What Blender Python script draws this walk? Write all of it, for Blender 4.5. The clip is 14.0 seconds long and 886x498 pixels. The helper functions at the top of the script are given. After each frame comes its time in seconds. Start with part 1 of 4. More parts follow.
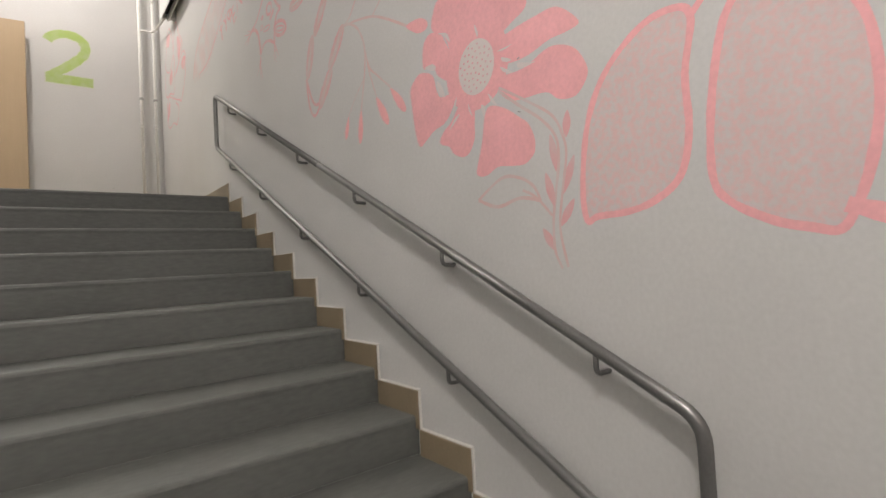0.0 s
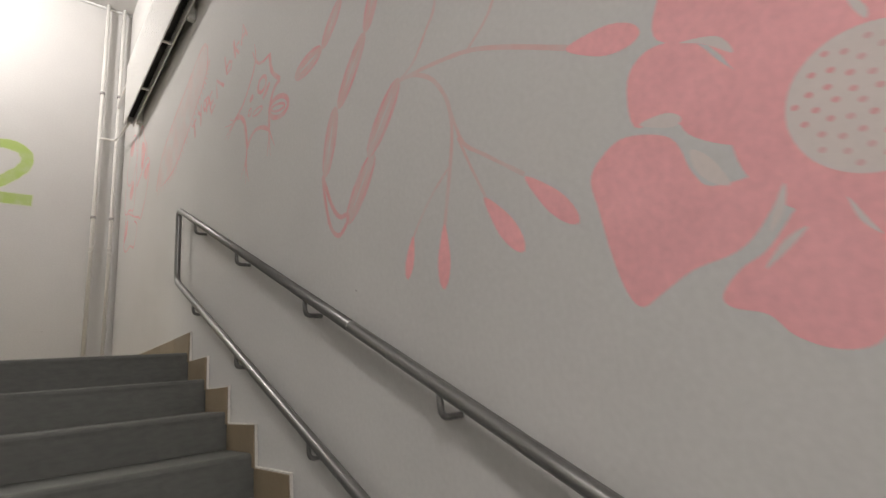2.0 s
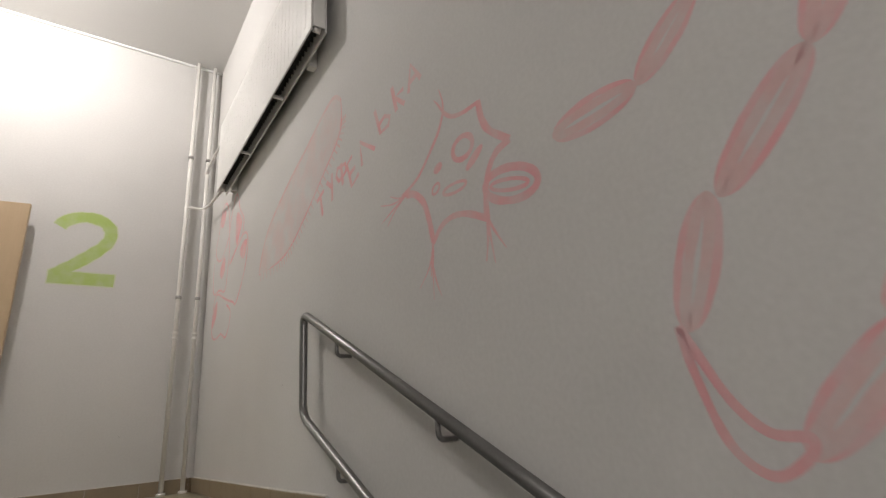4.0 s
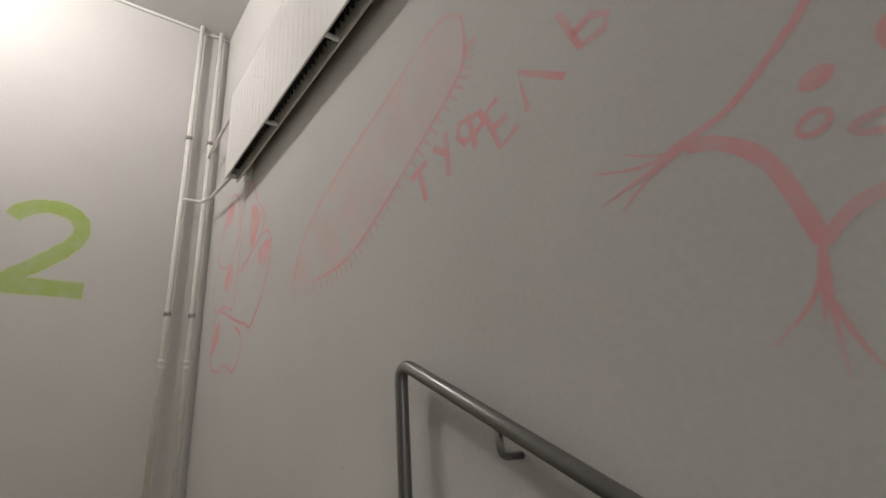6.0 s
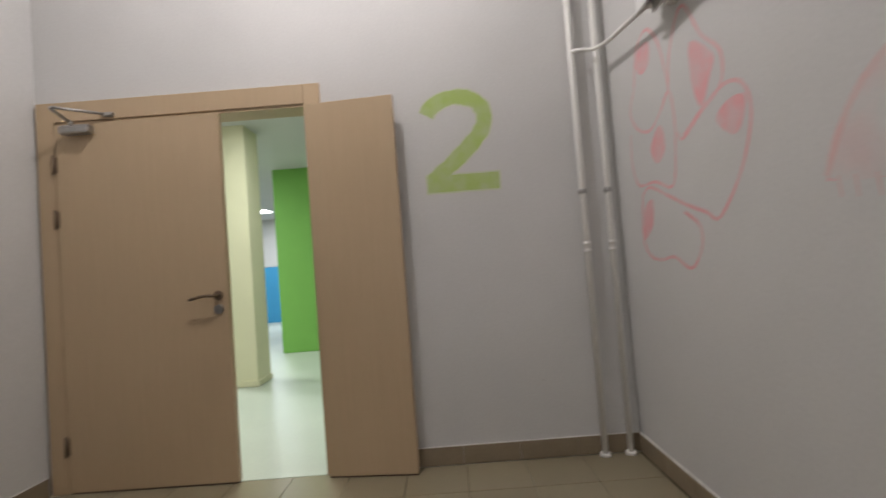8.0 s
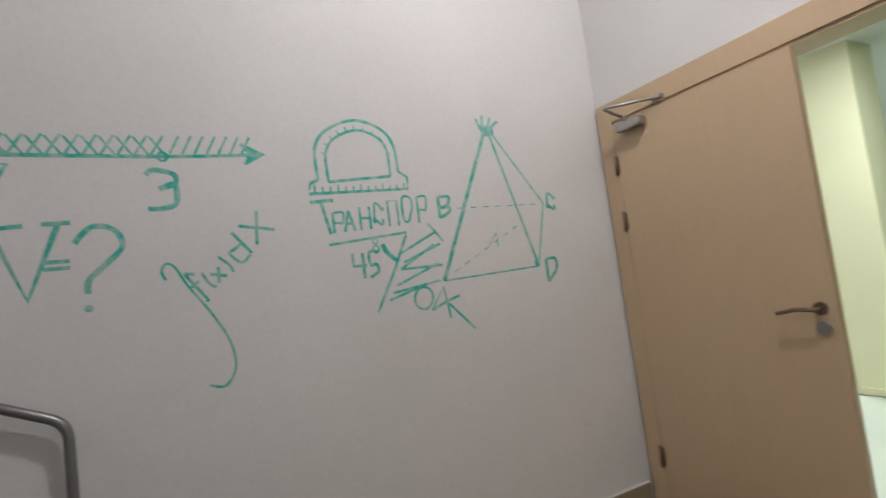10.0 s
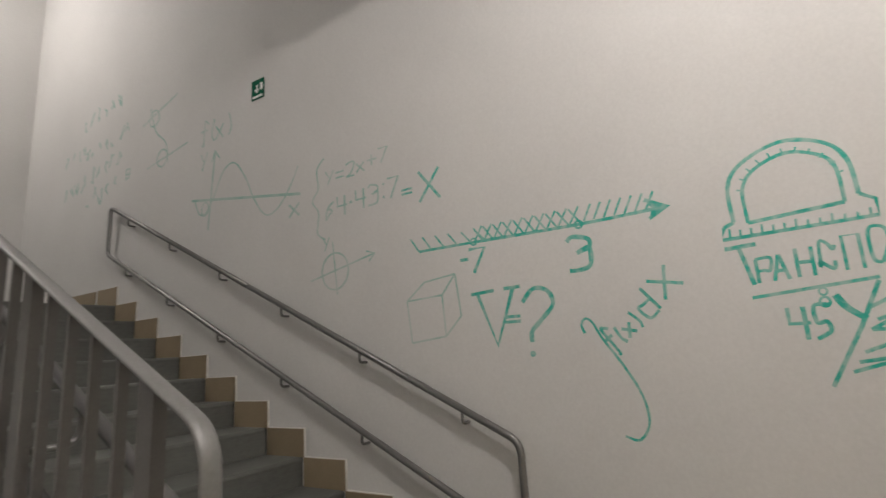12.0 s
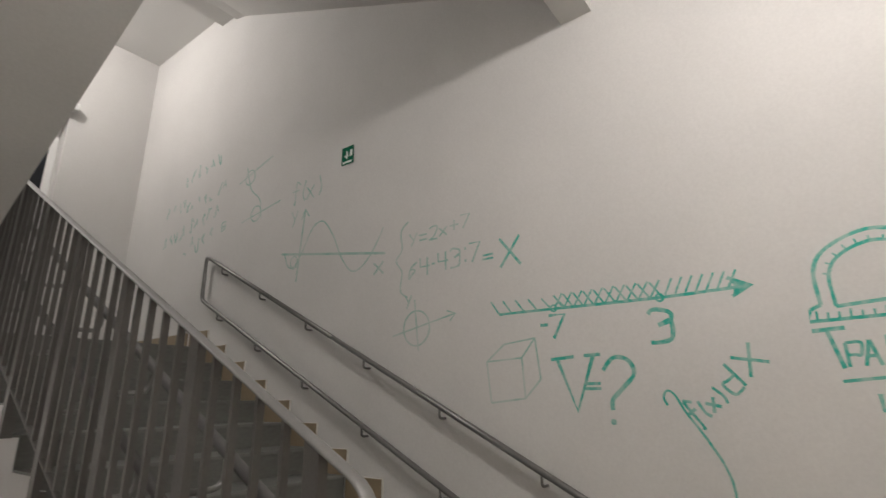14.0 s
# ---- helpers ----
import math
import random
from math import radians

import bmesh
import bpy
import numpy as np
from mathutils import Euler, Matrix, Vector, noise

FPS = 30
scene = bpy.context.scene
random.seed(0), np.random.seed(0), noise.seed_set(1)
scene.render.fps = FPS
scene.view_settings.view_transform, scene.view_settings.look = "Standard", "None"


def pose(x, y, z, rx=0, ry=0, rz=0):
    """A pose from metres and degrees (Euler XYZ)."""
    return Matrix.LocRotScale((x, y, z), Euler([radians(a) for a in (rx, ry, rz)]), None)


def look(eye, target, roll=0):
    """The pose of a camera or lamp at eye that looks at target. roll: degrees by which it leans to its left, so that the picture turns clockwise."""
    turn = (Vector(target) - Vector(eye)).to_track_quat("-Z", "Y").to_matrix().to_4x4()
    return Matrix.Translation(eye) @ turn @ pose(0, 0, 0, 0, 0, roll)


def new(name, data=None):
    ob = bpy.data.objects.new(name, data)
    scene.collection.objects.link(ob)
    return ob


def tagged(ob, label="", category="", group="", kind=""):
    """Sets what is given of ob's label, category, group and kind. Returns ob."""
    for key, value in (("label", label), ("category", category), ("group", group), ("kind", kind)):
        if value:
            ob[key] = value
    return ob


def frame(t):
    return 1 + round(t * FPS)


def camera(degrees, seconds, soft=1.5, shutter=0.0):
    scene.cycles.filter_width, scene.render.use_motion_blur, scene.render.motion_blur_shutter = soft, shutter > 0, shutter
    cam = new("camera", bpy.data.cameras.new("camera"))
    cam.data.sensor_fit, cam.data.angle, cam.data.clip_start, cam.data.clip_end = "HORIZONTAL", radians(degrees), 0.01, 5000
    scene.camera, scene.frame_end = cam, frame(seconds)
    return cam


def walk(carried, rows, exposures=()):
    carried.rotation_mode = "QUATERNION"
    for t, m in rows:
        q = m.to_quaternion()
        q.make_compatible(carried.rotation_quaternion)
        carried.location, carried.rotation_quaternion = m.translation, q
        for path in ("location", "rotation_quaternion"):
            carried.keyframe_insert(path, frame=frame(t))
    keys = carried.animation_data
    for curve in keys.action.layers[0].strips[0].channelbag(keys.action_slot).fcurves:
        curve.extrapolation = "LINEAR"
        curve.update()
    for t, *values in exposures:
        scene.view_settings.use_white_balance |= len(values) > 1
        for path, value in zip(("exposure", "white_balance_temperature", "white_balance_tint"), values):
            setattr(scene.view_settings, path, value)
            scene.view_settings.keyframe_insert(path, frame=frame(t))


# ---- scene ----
cam = camera(82.1, 14.0, soft=1.3, shutter=0.3)
PATH = [
    (0, (-1.155, -6.602, -0.613), (0.086, -5.034, -0.552), -3.1),
    (0.5, (-0.897, -6.331, -0.59), (0.409, -4.836, -0.351), -2.7),
    (1, (-0.843, -5.979, -0.533), (0.496, -4.551, -0.12), -3.5),
    (1.5, (-0.788, -5.688, -0.388), (0.54, -4.257, 0.05), -4.6),
    (2, (-0.754, -5.44, -0.23), (0.534, -3.984, 0.245), -5.4),
    (2.5, (-0.843, -5.21, -0.073), (0.371, -3.712, 0.459), -5.5),
    (3, (-0.832, -4.992, 0.012), (0.273, -3.425, 0.58), -5.0),
    (3.2, (-0.844, -4.911, 0.068), (0.238, -3.33, 0.64), -5.2),
    (5.3, (-0.735, -3.789, 0.535), (0.457, -2.396, 1.334), -4.4),
    (5.5, (-0.739, -3.715, 0.537), (0.449, -2.311, 1.322), -4.4),
    (6, (-0.761, -3.53, 0.617), (0.406, -2.062, 1.311), -4.1),
    (6.5, (-0.811, -3.348, 0.717), (0.322, -1.797, 1.274), -3.5),
    (7, (-0.87, -3.195, 0.763), (0.131, -1.525, 1.211), -4.2),
    (7.5, (-0.876, -3.066, 0.937), (-0.349, -1.158, 1.218), -4.7),
    (8, (-1.006, -2.864, 1.077), (-1.01, -0.866, 1.158), -4.4),
    (8.2, (-1.03, -2.799, 1.087), (-1.256, -0.811, 1.087), -4.1),
    (8.5, (-1.006, -2.672, 1.075), (-1.585, -0.761, 0.956), -3.7),
    (9, (-1.02, -2.435, 1.249), (-2.122, -0.77, 1.132), -3.4),
    (9.2, (-1.096, -2.403, 1.259), (-2.354, -0.85, 1.196), -4.6),
    (11.5, (-1.21, -1.725, 1.431), (-3.079, -2.346, 1.778), -5.2),
    (12, (-1.157, -1.636, 1.415), (-2.839, -2.644, 1.813), -3.7),
    (12.5, (-1.092, -1.6, 1.435), (-2.642, -2.777, 1.896), -3.0),
    (13, (-0.968, -1.652, 1.457), (-2.422, -2.912, 2.006), -1.9),
    (13.5, (-0.889, -1.704, 1.483), (-2.315, -2.968, 2.089), -0.9),
    (14, (-0.9, -1.671, 1.489), (-2.444, -2.808, 2.057), -0.7),
]
EXPOSURES = [(0, 0.56, 6500, 10), (1.5, 0.38, 6450, 10), (2.0, 0.30, 6450, 10), (3.0, 0.12, 6500, 10), (5.5, 0.06, 6500, 10), (6.0, -0.27, 6500, 10), (6.5, -0.12, 6500, 10), (7.0, 0.02, 6450, 10), (7.5, -0.3, 6350, 11.5), (8.0, -0.27, 6250, 12), (8.5, 0.15, 6150, 12), (9.0, 0.15, 6000, 12), (11.5, -0.22, 6400, 10.5), (12.0, 0.08, 6500, 10), (12.5, 0.08, 6500, 10), (14, 0.05, 6500, 10)]
walk(cam, [(t, look(eye, target, roll)) for t, eye, target, roll in PATH], EXPOSURES)

# ---- light ----
world = bpy.data.worlds.new("world")
scene.world = world
world.use_nodes = True
wbg = world.node_tree.nodes["Background"]
wbg.inputs[0].default_value = (0.004, 0.005, 0.008, 1)
wbg.inputs[1].default_value = 0.3


def lamp(name, place, size, power, colour, target=None, size_y=None):
    d = bpy.data.lights.new(name, "AREA")
    d.shape = "RECTANGLE"
    d.size, d.size_y = size, size_y or size
    d.energy, d.color = power, colour
    ob = new(name, d)
    ob.location = place
    return ob


WARM = (1.0, 0.945, 0.90)


def bulb(name, place, power):
    d = bpy.data.lights.new(name, "POINT")
    d.shadow_soft_size, d.energy, d.color = 0.07, power, WARM
    new(name, d).location = place


bulb("landing_lamp_light", (-1.60, -1.10, 3.61), 95)
bulb("upper_lamp_light", (-1.40, -6.98, 5.52), 92)
bulb("lower_lamp_light", (-1.75, -7.05, 1.62), 80)
# added fill, unseen from the stairs: brightens the front of the column
lamp("corridor_fill_light", (-2.4, 1.5, 2.76), 0.56, 42, (0.95, 1.0, 0.93))
lamp("corridor_far_light", (-5.36, 9.1, 2.76), 0.56, 92, (0.95, 0.98, 1.0))
# second added fill, kept out of view through the door
lamp("corridor_near_fill_light", (-5.2, 3.6, 2.76), 0.56, 95, (0.95, 1.0, 0.93))


# ---- materials ----
def mat(name, colour, rough=0.6, metal=0.0, vary=0.06, scale=6.0, fine=120.0, bump=0.15, spec=0.5, rand=0.0, stretch=(1, 1, 1)):
    """Paint, metal or stone: large stains, fine grain, bump, and a shade per piece."""
    m = bpy.data.materials.new(name)
    m.use_nodes = True
    nt = m.node_tree
    b = nt.nodes["Principled BSDF"]
    b.inputs["Roughness"].default_value = rough
    b.inputs["Metallic"].default_value = metal
    b.inputs["Specular IOR Level"].default_value = spec
    tc = nt.nodes.new("ShaderNodeTexCoord")
    mp = nt.nodes.new("ShaderNodeMapping")
    mp.inputs["Scale"].default_value = stretch
    nt.links.new(tc.outputs["Object"], mp.inputs[0])
    n1 = nt.nodes.new("ShaderNodeTexNoise")
    n1.inputs["Scale"].default_value, n1.inputs["Detail"].default_value = scale, 5
    n2 = nt.nodes.new("ShaderNodeTexNoise")
    n2.inputs["Scale"].default_value, n2.inputs["Detail"].default_value = fine, 3
    nt.links.new(mp.outputs[0], n1.inputs[0])
    nt.links.new(mp.outputs[0], n2.inputs[0])
    mix = nt.nodes.new("ShaderNodeMath")
    mix.operation = "ADD"
    nt.links.new(n1.outputs[0], mix.inputs[0])
    nt.links.new(n2.outputs[0], mix.inputs[1])
    oi = nt.nodes.new("ShaderNodeObjectInfo")
    sc = nt.nodes.new("ShaderNodeMath")
    sc.operation = "MULTIPLY_ADD"
    nt.links.new(oi.outputs["Random"], sc.inputs[0])
    sc.inputs[1].default_value = rand
    nt.links.new(mix.outputs[0], sc.inputs[2])
    mr = nt.nodes.new("ShaderNodeMapRange")
    mr.inputs[1].default_value, mr.inputs[2].default_value = 0.6, 1.4 + rand
    mr.inputs[3].default_value, mr.inputs[4].default_value = 1 - vary, 1 + vary
    nt.links.new(sc.outputs[0], mr.inputs[0])
    mul = nt.nodes.new("ShaderNodeMix")
    mul.data_type, mul.blend_type = "RGBA", "MULTIPLY"
    mul.inputs[0].default_value = 1.0
    mul.inputs[6].default_value = (*colour, 1)
    nt.links.new(mr.outputs[0], mul.inputs[7])
    nt.links.new(mul.outputs[2], b.inputs["Base Color"])
    bp = nt.nodes.new("ShaderNodeBump")
    bp.inputs["Strength"].default_value, bp.inputs["Distance"].default_value = bump, 0.004
    nt.links.new(n2.outputs[0], bp.inputs["Height"])
    nt.links.new(bp.outputs[0], b.inputs["Normal"])
    return m


def paint_mat(name, colour, low=0.55, high=1.0, scale=30.0, stretch=(1, 1, 1)):
    """Thin brushed wall paint, streaked with the white of the wall."""
    m = mat(name, colour, 0.72, vary=0.04, scale=6, fine=90, bump=0.1, spec=0.25)
    nt = m.node_tree
    mul = [n for n in nt.nodes if n.bl_idname == "ShaderNodeMix"][0]
    tc = [n for n in nt.nodes if n.bl_idname == "ShaderNodeTexCoord"][0]
    n = nt.nodes.new("ShaderNodeTexNoise")
    n.inputs["Scale"].default_value, n.inputs["Detail"].default_value = scale, 6
    nt.links.new(tc.outputs["Object"], n.inputs[0])
    mr = nt.nodes.new("ShaderNodeMapRange")
    mr.inputs[1].default_value, mr.inputs[2].default_value = 0.38, 0.62
    mr.inputs[3].default_value, mr.inputs[4].default_value = low, high
    nt.links.new(n.outputs[0], mr.inputs[0])
    blend = nt.nodes.new("ShaderNodeMix")
    blend.data_type = "RGBA"
    blend.inputs[6].default_value = (0.62, 0.609, 0.594, 1)
    blend.inputs[7].default_value = (*colour, 1)
    nt.links.new(mr.outputs[0], blend.inputs[0])
    nt.links.new(blend.outputs[2], mul.inputs[6])
    return m


def glow_mat(name, colour, strength):
    m = bpy.data.materials.new(name)
    m.use_nodes = True
    b = m.node_tree.nodes["Principled BSDF"]
    b.inputs["Base Color"].default_value = (0.8, 0.8, 0.8, 1)
    b.inputs["Emission Color"].default_value = (*colour, 1)
    b.inputs["Emission Strength"].default_value = strength
    return m


M_WALL = mat("white_wall_paint", (0.62, 0.609, 0.594), 0.75, vary=0.06, scale=1.6, fine=80, bump=0.10, spec=0.25)
M_CEIL = mat("white_ceiling_paint", (0.66, 0.65, 0.635), 0.85, vary=0.03, scale=1.2, fine=70, bump=0.15, spec=0.2)
M_STEP = mat("grey_stair_covering", (0.122, 0.124, 0.114), 0.6, vary=0.28, scale=5, fine=60, bump=0.35, rand=0.3, stretch=(0.35, 1, 1))
M_SKIRT = mat("brown_stone_tile", (0.265, 0.207, 0.135), 0.45, vary=0.14, scale=9, fine=80, bump=0.15, rand=0.4)
M_CAULK = mat("white_joint_filler", (0.72, 0.70, 0.66), 0.7, vary=0.12, scale=14, fine=120, bump=0.2)
M_TILE = mat("beige_floor_tile", (0.285, 0.243, 0.160), 0.30, vary=0.10, scale=4, fine=70, bump=0.08, rand=0.5)
M_GROUT = mat("dark_grout", (0.07, 0.058, 0.045), 0.9, vary=0.2, scale=20, fine=200, bump=0.3)
M_RAIL = mat("grey_painted_steel", (0.20, 0.195, 0.19), 0.32, metal=0.55, vary=0.10, scale=12, fine=150, bump=0.06)
M_BAL = mat("dark_grey_baluster_paint", (0.135, 0.128, 0.121), 0.55, metal=0.1, vary=0.15, scale=10, fine=120, bump=0.1, rand=0.3)
M_BALRAIL = mat("dull_grey_tube_paint", (0.085, 0.082, 0.079), 0.65, metal=0.1, vary=0.10, scale=10, fine=120, bump=0.08)
M_TOPRAIL = mat("silver_grey_rail_paint", (0.21, 0.205, 0.20), 0.5, metal=0.3, vary=0.10, scale=10, fine=120, bump=0.08)
M_WOOD = mat("light_oak_laminate", (0.50, 0.372, 0.235), 0.42, vary=0.045, scale=5, fine=55, bump=0.06, stretch=(9, 9, 0.5))
M_EDGE = mat("dark_door_seal", (0.09, 0.055, 0.035), 0.7, vary=0.2)
M_STEEL = mat("brushed_steel", (0.42, 0.41, 0.40), 0.3, metal=1.0, vary=0.1, scale=30, fine=300, bump=0.05)
M_DARKSTEEL = mat("dark_brass_hardware", (0.22, 0.16, 0.11), 0.4, metal=0.7, vary=0.1, scale=30)
M_RAD = mat("white_radiator_enamel", (0.82, 0.81, 0.79), 0.28, vary=0.02, scale=4, fine=60, bump=0.02)
# dark grey holds the shade between the radiator panels as base colour
M_RADSHADE = mat("radiator_inner_painted_shade", (0.10, 0.10, 0.10), 0.7, vary=0.2)
M_PIPE = mat("white_pipe_enamel", (0.82, 0.80, 0.76), 0.35, vary=0.05, scale=8, fine=60, bump=0.1)
M_PVC = mat("white_window_plastic", (0.80, 0.80, 0.79), 0.35, vary=0.03, scale=5)
M_YELLOW = mat("pale_yellow_wall_paint", (0.80, 0.76, 0.52), 0.6, vary=0.04, scale=3)
M_GREENW = mat("bright_green_wall_paint", (0.20, 0.46, 0.085), 0.5, vary=0.05, scale=3)
M_BLUEW = mat("blue_wall_paint", (0.05, 0.30, 0.55), 0.5, vary=0.05, scale=3)
M_CORRF = mat("pale_corridor_floor", (0.60, 0.64, 0.545), 0.38, vary=0.06, scale=2, fine=60, bump=0.03)
M_SIGN = mat("green_sign_plastic", (0.0, 0.10, 0.05), 0.8, vary=0.05, spec=0.1)
M_SIGNW = mat("white_sign_print", (0.7, 0.75, 0.7), 0.5, vary=0.05)
M_GLOW = glow_mat("lamp_diffuser", (1.0, 0.94, 0.86), 6.0)
M_GLOWC = glow_mat("corridor_diffuser", (0.95, 1.0, 0.98), 8.0)
P_PINK = mat("pink_petal_paint", (0.86, 0.44, 0.46), 0.7, vary=0.10, scale=9, fine=70, bump=0.1, spec=0.25)
P_PINKS = paint_mat("pink_brush_paint", (0.77, 0.365, 0.39), 0.46, 0.88, 11)
P_FAINT = paint_mat("faint_pink_paint", (0.74, 0.40, 0.39), 0.28, 0.62, 9)
P_LUNG = paint_mat("stippled_pink_paint", (0.78, 0.47, 0.46), 0.18, 0.66, 60)
P_DISC = paint_mat("pale_disc_paint", (0.71, 0.635, 0.605), 0.9, 1.0, 70)
P_TEAL = paint_mat("teal_marker_paint", (0.035, 0.38, 0.30), 0.55, 1.0, 30)
P_TEALF = paint_mat("faint_teal_marker_paint", (0.09, 0.37, 0.30), 0.28, 0.64, 9)
P_LIMEF = paint_mat("lime_green_overspray", (0.52, 0.62, 0.24), 0.3, 0.5, 14)
P_HAZE = paint_mat("pink_wash", (0.76, 0.45, 0.44), 0.02, 0.32, 7)
P_LIME = paint_mat("lime_green_paint", (0.40, 0.53, 0.14), 0.72, 0.95, 10)


def glass_mat():
    m = bpy.data.materials.new("window_glass")
    m.use_nodes = True
    b = m.node_tree.nodes["Principled BSDF"]
    b.inputs["Base Color"].default_value = (0.02, 0.022, 0.025, 1)
    b.inputs["Roughness"].default_value = 0.03
    return m


M_GLASS = glass_mat()


# ---- mesh helpers ----
def box(bm, x0, x1, y0, y1, z0, z1, bevel=0.0):
    vs = [bm.verts.new((x, y, z)) for x in (x0, x1) for y in (y0, y1) for z in (z0, z1)]
    fs = [bm.faces.new([vs[i] for i in q]) for q in ((0, 1, 3, 2), (4, 6, 7, 5), (0, 4, 5, 1), (2, 3, 7, 6), (0, 2, 6, 4), (1, 5, 7, 3))]
    if bevel:
        es = list({e for f in fs for e in f.edges})
        bmesh.ops.bevel(bm, geom=es, offset=bevel, segments=2, affect="EDGES", profile=0.5)


def prism(bm, outline, x0, x1):
    """An outline in (y, z) drawn out along x."""
    a = [bm.verts.new((x0, y, z)) for y, z in outline]
    b = [bm.verts.new((x1, y, z)) for y, z in outline]
    bm.faces.new(a)
    bm.faces.new(b[::-1])
    for i in range(len(a)):
        j = (i + 1) % len(a)
        bm.faces.new((a[i], b[i], b[j], a[j]))


def rounded(pts, r, n=5):
    """A polyline with its inner corners rounded by r."""
    pts = [Vector(p) for p in pts]
    out = [pts[0]]
    for a, b, c in zip(pts, pts[1:], pts[2:]):
        p, q = b + (a - b).normalized() * r, b + (c - b).normalized() * r
        for i in range(n + 1):
            t = i / n
            out.append(p * (1 - t) ** 2 + b * 2 * t * (1 - t) + q * t * t)
    return out + [pts[-1]]


def tube(bm, pts, r, seg=10, r2=None):
    """A round (or with r2 flattened) bar along a polyline."""
    pts = [Vector(p) for p in pts]
    rings, up = [], None
    for i, p in enumerate(pts):
        d = (pts[min(i + 1, len(pts) - 1)] - pts[max(i - 1, 0)]).normalized()
        if up is None:
            up = Vector((1, 0, 0)) if abs(d.x) < 0.8 else Vector((0, 0, 1))
        up = (up - d * up.dot(d)).normalized()
        side = d.cross(up)
        rings.append([bm.verts.new(p + up * (r * math.cos(a)) + side * ((r2 or r) * math.sin(a))) for a in (2 * math.pi * k / seg for k in range(seg))])
    for a, b in zip(rings, rings[1:]):
        for k in range(seg):
            f = bm.faces.new((a[k], a[(k + 1) % seg], b[(k + 1) % seg], b[k]))
            f.smooth = True
    bm.faces.new(rings[0][::-1])
    bm.faces.new(rings[-1])


def mesh_of(name, bm, material):
    bmesh.ops.recalc_face_normals(bm, faces=bm.faces[:])
    me = bpy.data.meshes.new(name)
    bm.to_mesh(me)
    bm.free()
    me.materials.append(material)
    return me


def thing(name, label, category, group="", kind=""):
    return tagged(new(name), label, category, group, kind)


def part(name, bm, material, parent=None, label=""):
    ob = new(name, mesh_of(name, bm, material))
    ob.parent = parent
    return tagged(ob, label)


def solid(name, boxes, material, label, category="", kind="structure"):
    bm = bmesh.new()
    for b in boxes:
        box(bm, *b)
    return tagged(part(name, bm, material), label, category, "", kind)


def piece(name, me, parent, place):
    ob = new(name, me)
    ob.parent = parent
    ob.location = place
    return ob


# ---- shell of the stairwell ----
XW, YS, TOP, LOW = -3.28, -7.96, 7.8, -2.15
WX0, WX1 = -2.47, -0.80                      # windows in the south wall
solid("wall_east", [(0, 0.2, YS - 0.35, 0.2, LOW, TOP)], M_WALL, "white plastered stairwell wall painted with pink drawings", "wall")
solid("wall_west", [(XW - 0.2, XW, YS - 0.35, 0.2, LOW, TOP)], M_WALL, "white plastered stairwell wall with teal marker drawings", "wall")
DX0, DX1, DZ = -3.19, -1.71, 2.13            # door opening
solid("wall_north", [(XW, DX0, 0, 0.2, LOW, TOP), (DX1, 0, 0, 0.2, LOW, TOP), (DX0, DX1, 0, 0.2, DZ, TOP), (DX0, DX1, 0, 0.2, LOW, -0.03)],
      M_WALL, "white plastered end wall with a double door", "wall")
wins = [(-0.88, 0.80), (3.02, 4.62)]
cuts = [LOW] + [z for w in wins for z in w] + [TOP]
sb = [(XW, WX0, YS - 0.35, YS, LOW, TOP), (WX1, 0, YS - 0.35, YS, LOW, TOP)]
sb += [(WX0, WX1, YS - 0.35, YS, a, b) for a, b in zip(cuts[::2], cuts[1::2])]
solid("wall_south", sb, M_WALL, "white plastered half landing wall with windows", "wall")
solid("ceiling_landing", [(XW, 0, -2.38, 0, 3.73, 3.9), (XW, 0, -2.56, -2.38, 3.55, 3.9)], M_CEIL, "white ceiling slab with a landing beam", "ceiling")
solid("ceiling_upper", [(XW, 0, YS, -6.45, 5.68, 5.85), (XW, 0, -6.45, -6.2, 5.53, 5.85)], M_CEIL, "white underside of the upper half landing with a beam", "ceiling")
solid("ceiling_top", [(XW - 0.2, 0.2, YS - 0.35, 0.2, TOP, TOP + 0.2)], M_CEIL, "white top ceiling of the stairwell", "ceiling")
solid("floor_landing", [(XW, 0, -2.40, 0, -0.2, -0.012), (-1.52, 0, -2.50, -2.40, -0.2, -0.012)], M_GROUT, "landing slab with dark grout under beige tiles", "floor")
solid("ceiling_half_landing", [(XW, 0, YS, -6.16, 1.78, 1.938), (XW, -1.53, -6.16, -6.0, 1.60, 1.938)], M_CEIL, "white underside and edge of the half landing", "ceiling")
solid("floor_half_landing", [(XW + 0.002, -0.002, YS + 0.002, -6.165, 1.939, 1.95)], M_STEP, "grey covered half landing", "floor")
solid("floor_lower", [(XW, 0, YS, 0, LOW, -1.95)], M_STEP, "grey covered lower half landing", "floor")
# thin cove where ceiling and walls meet
bm = bmesh.new()
box(bm, XW, 0, -0.018, -0.001, 3.706, 3.728, 0.004)
tagged(part("trim", bm, M_PVC), "thin white cove strip under the ceiling", "trim", "", "structure")

# landing tiles, set on the slab
P = 0.3175
floor_tiles = thing("floor", "beige square ceramic tiles with dark joints", "floor", "", "structure")
tile_meshes = {}
# (pieces are laid at the end of the file)

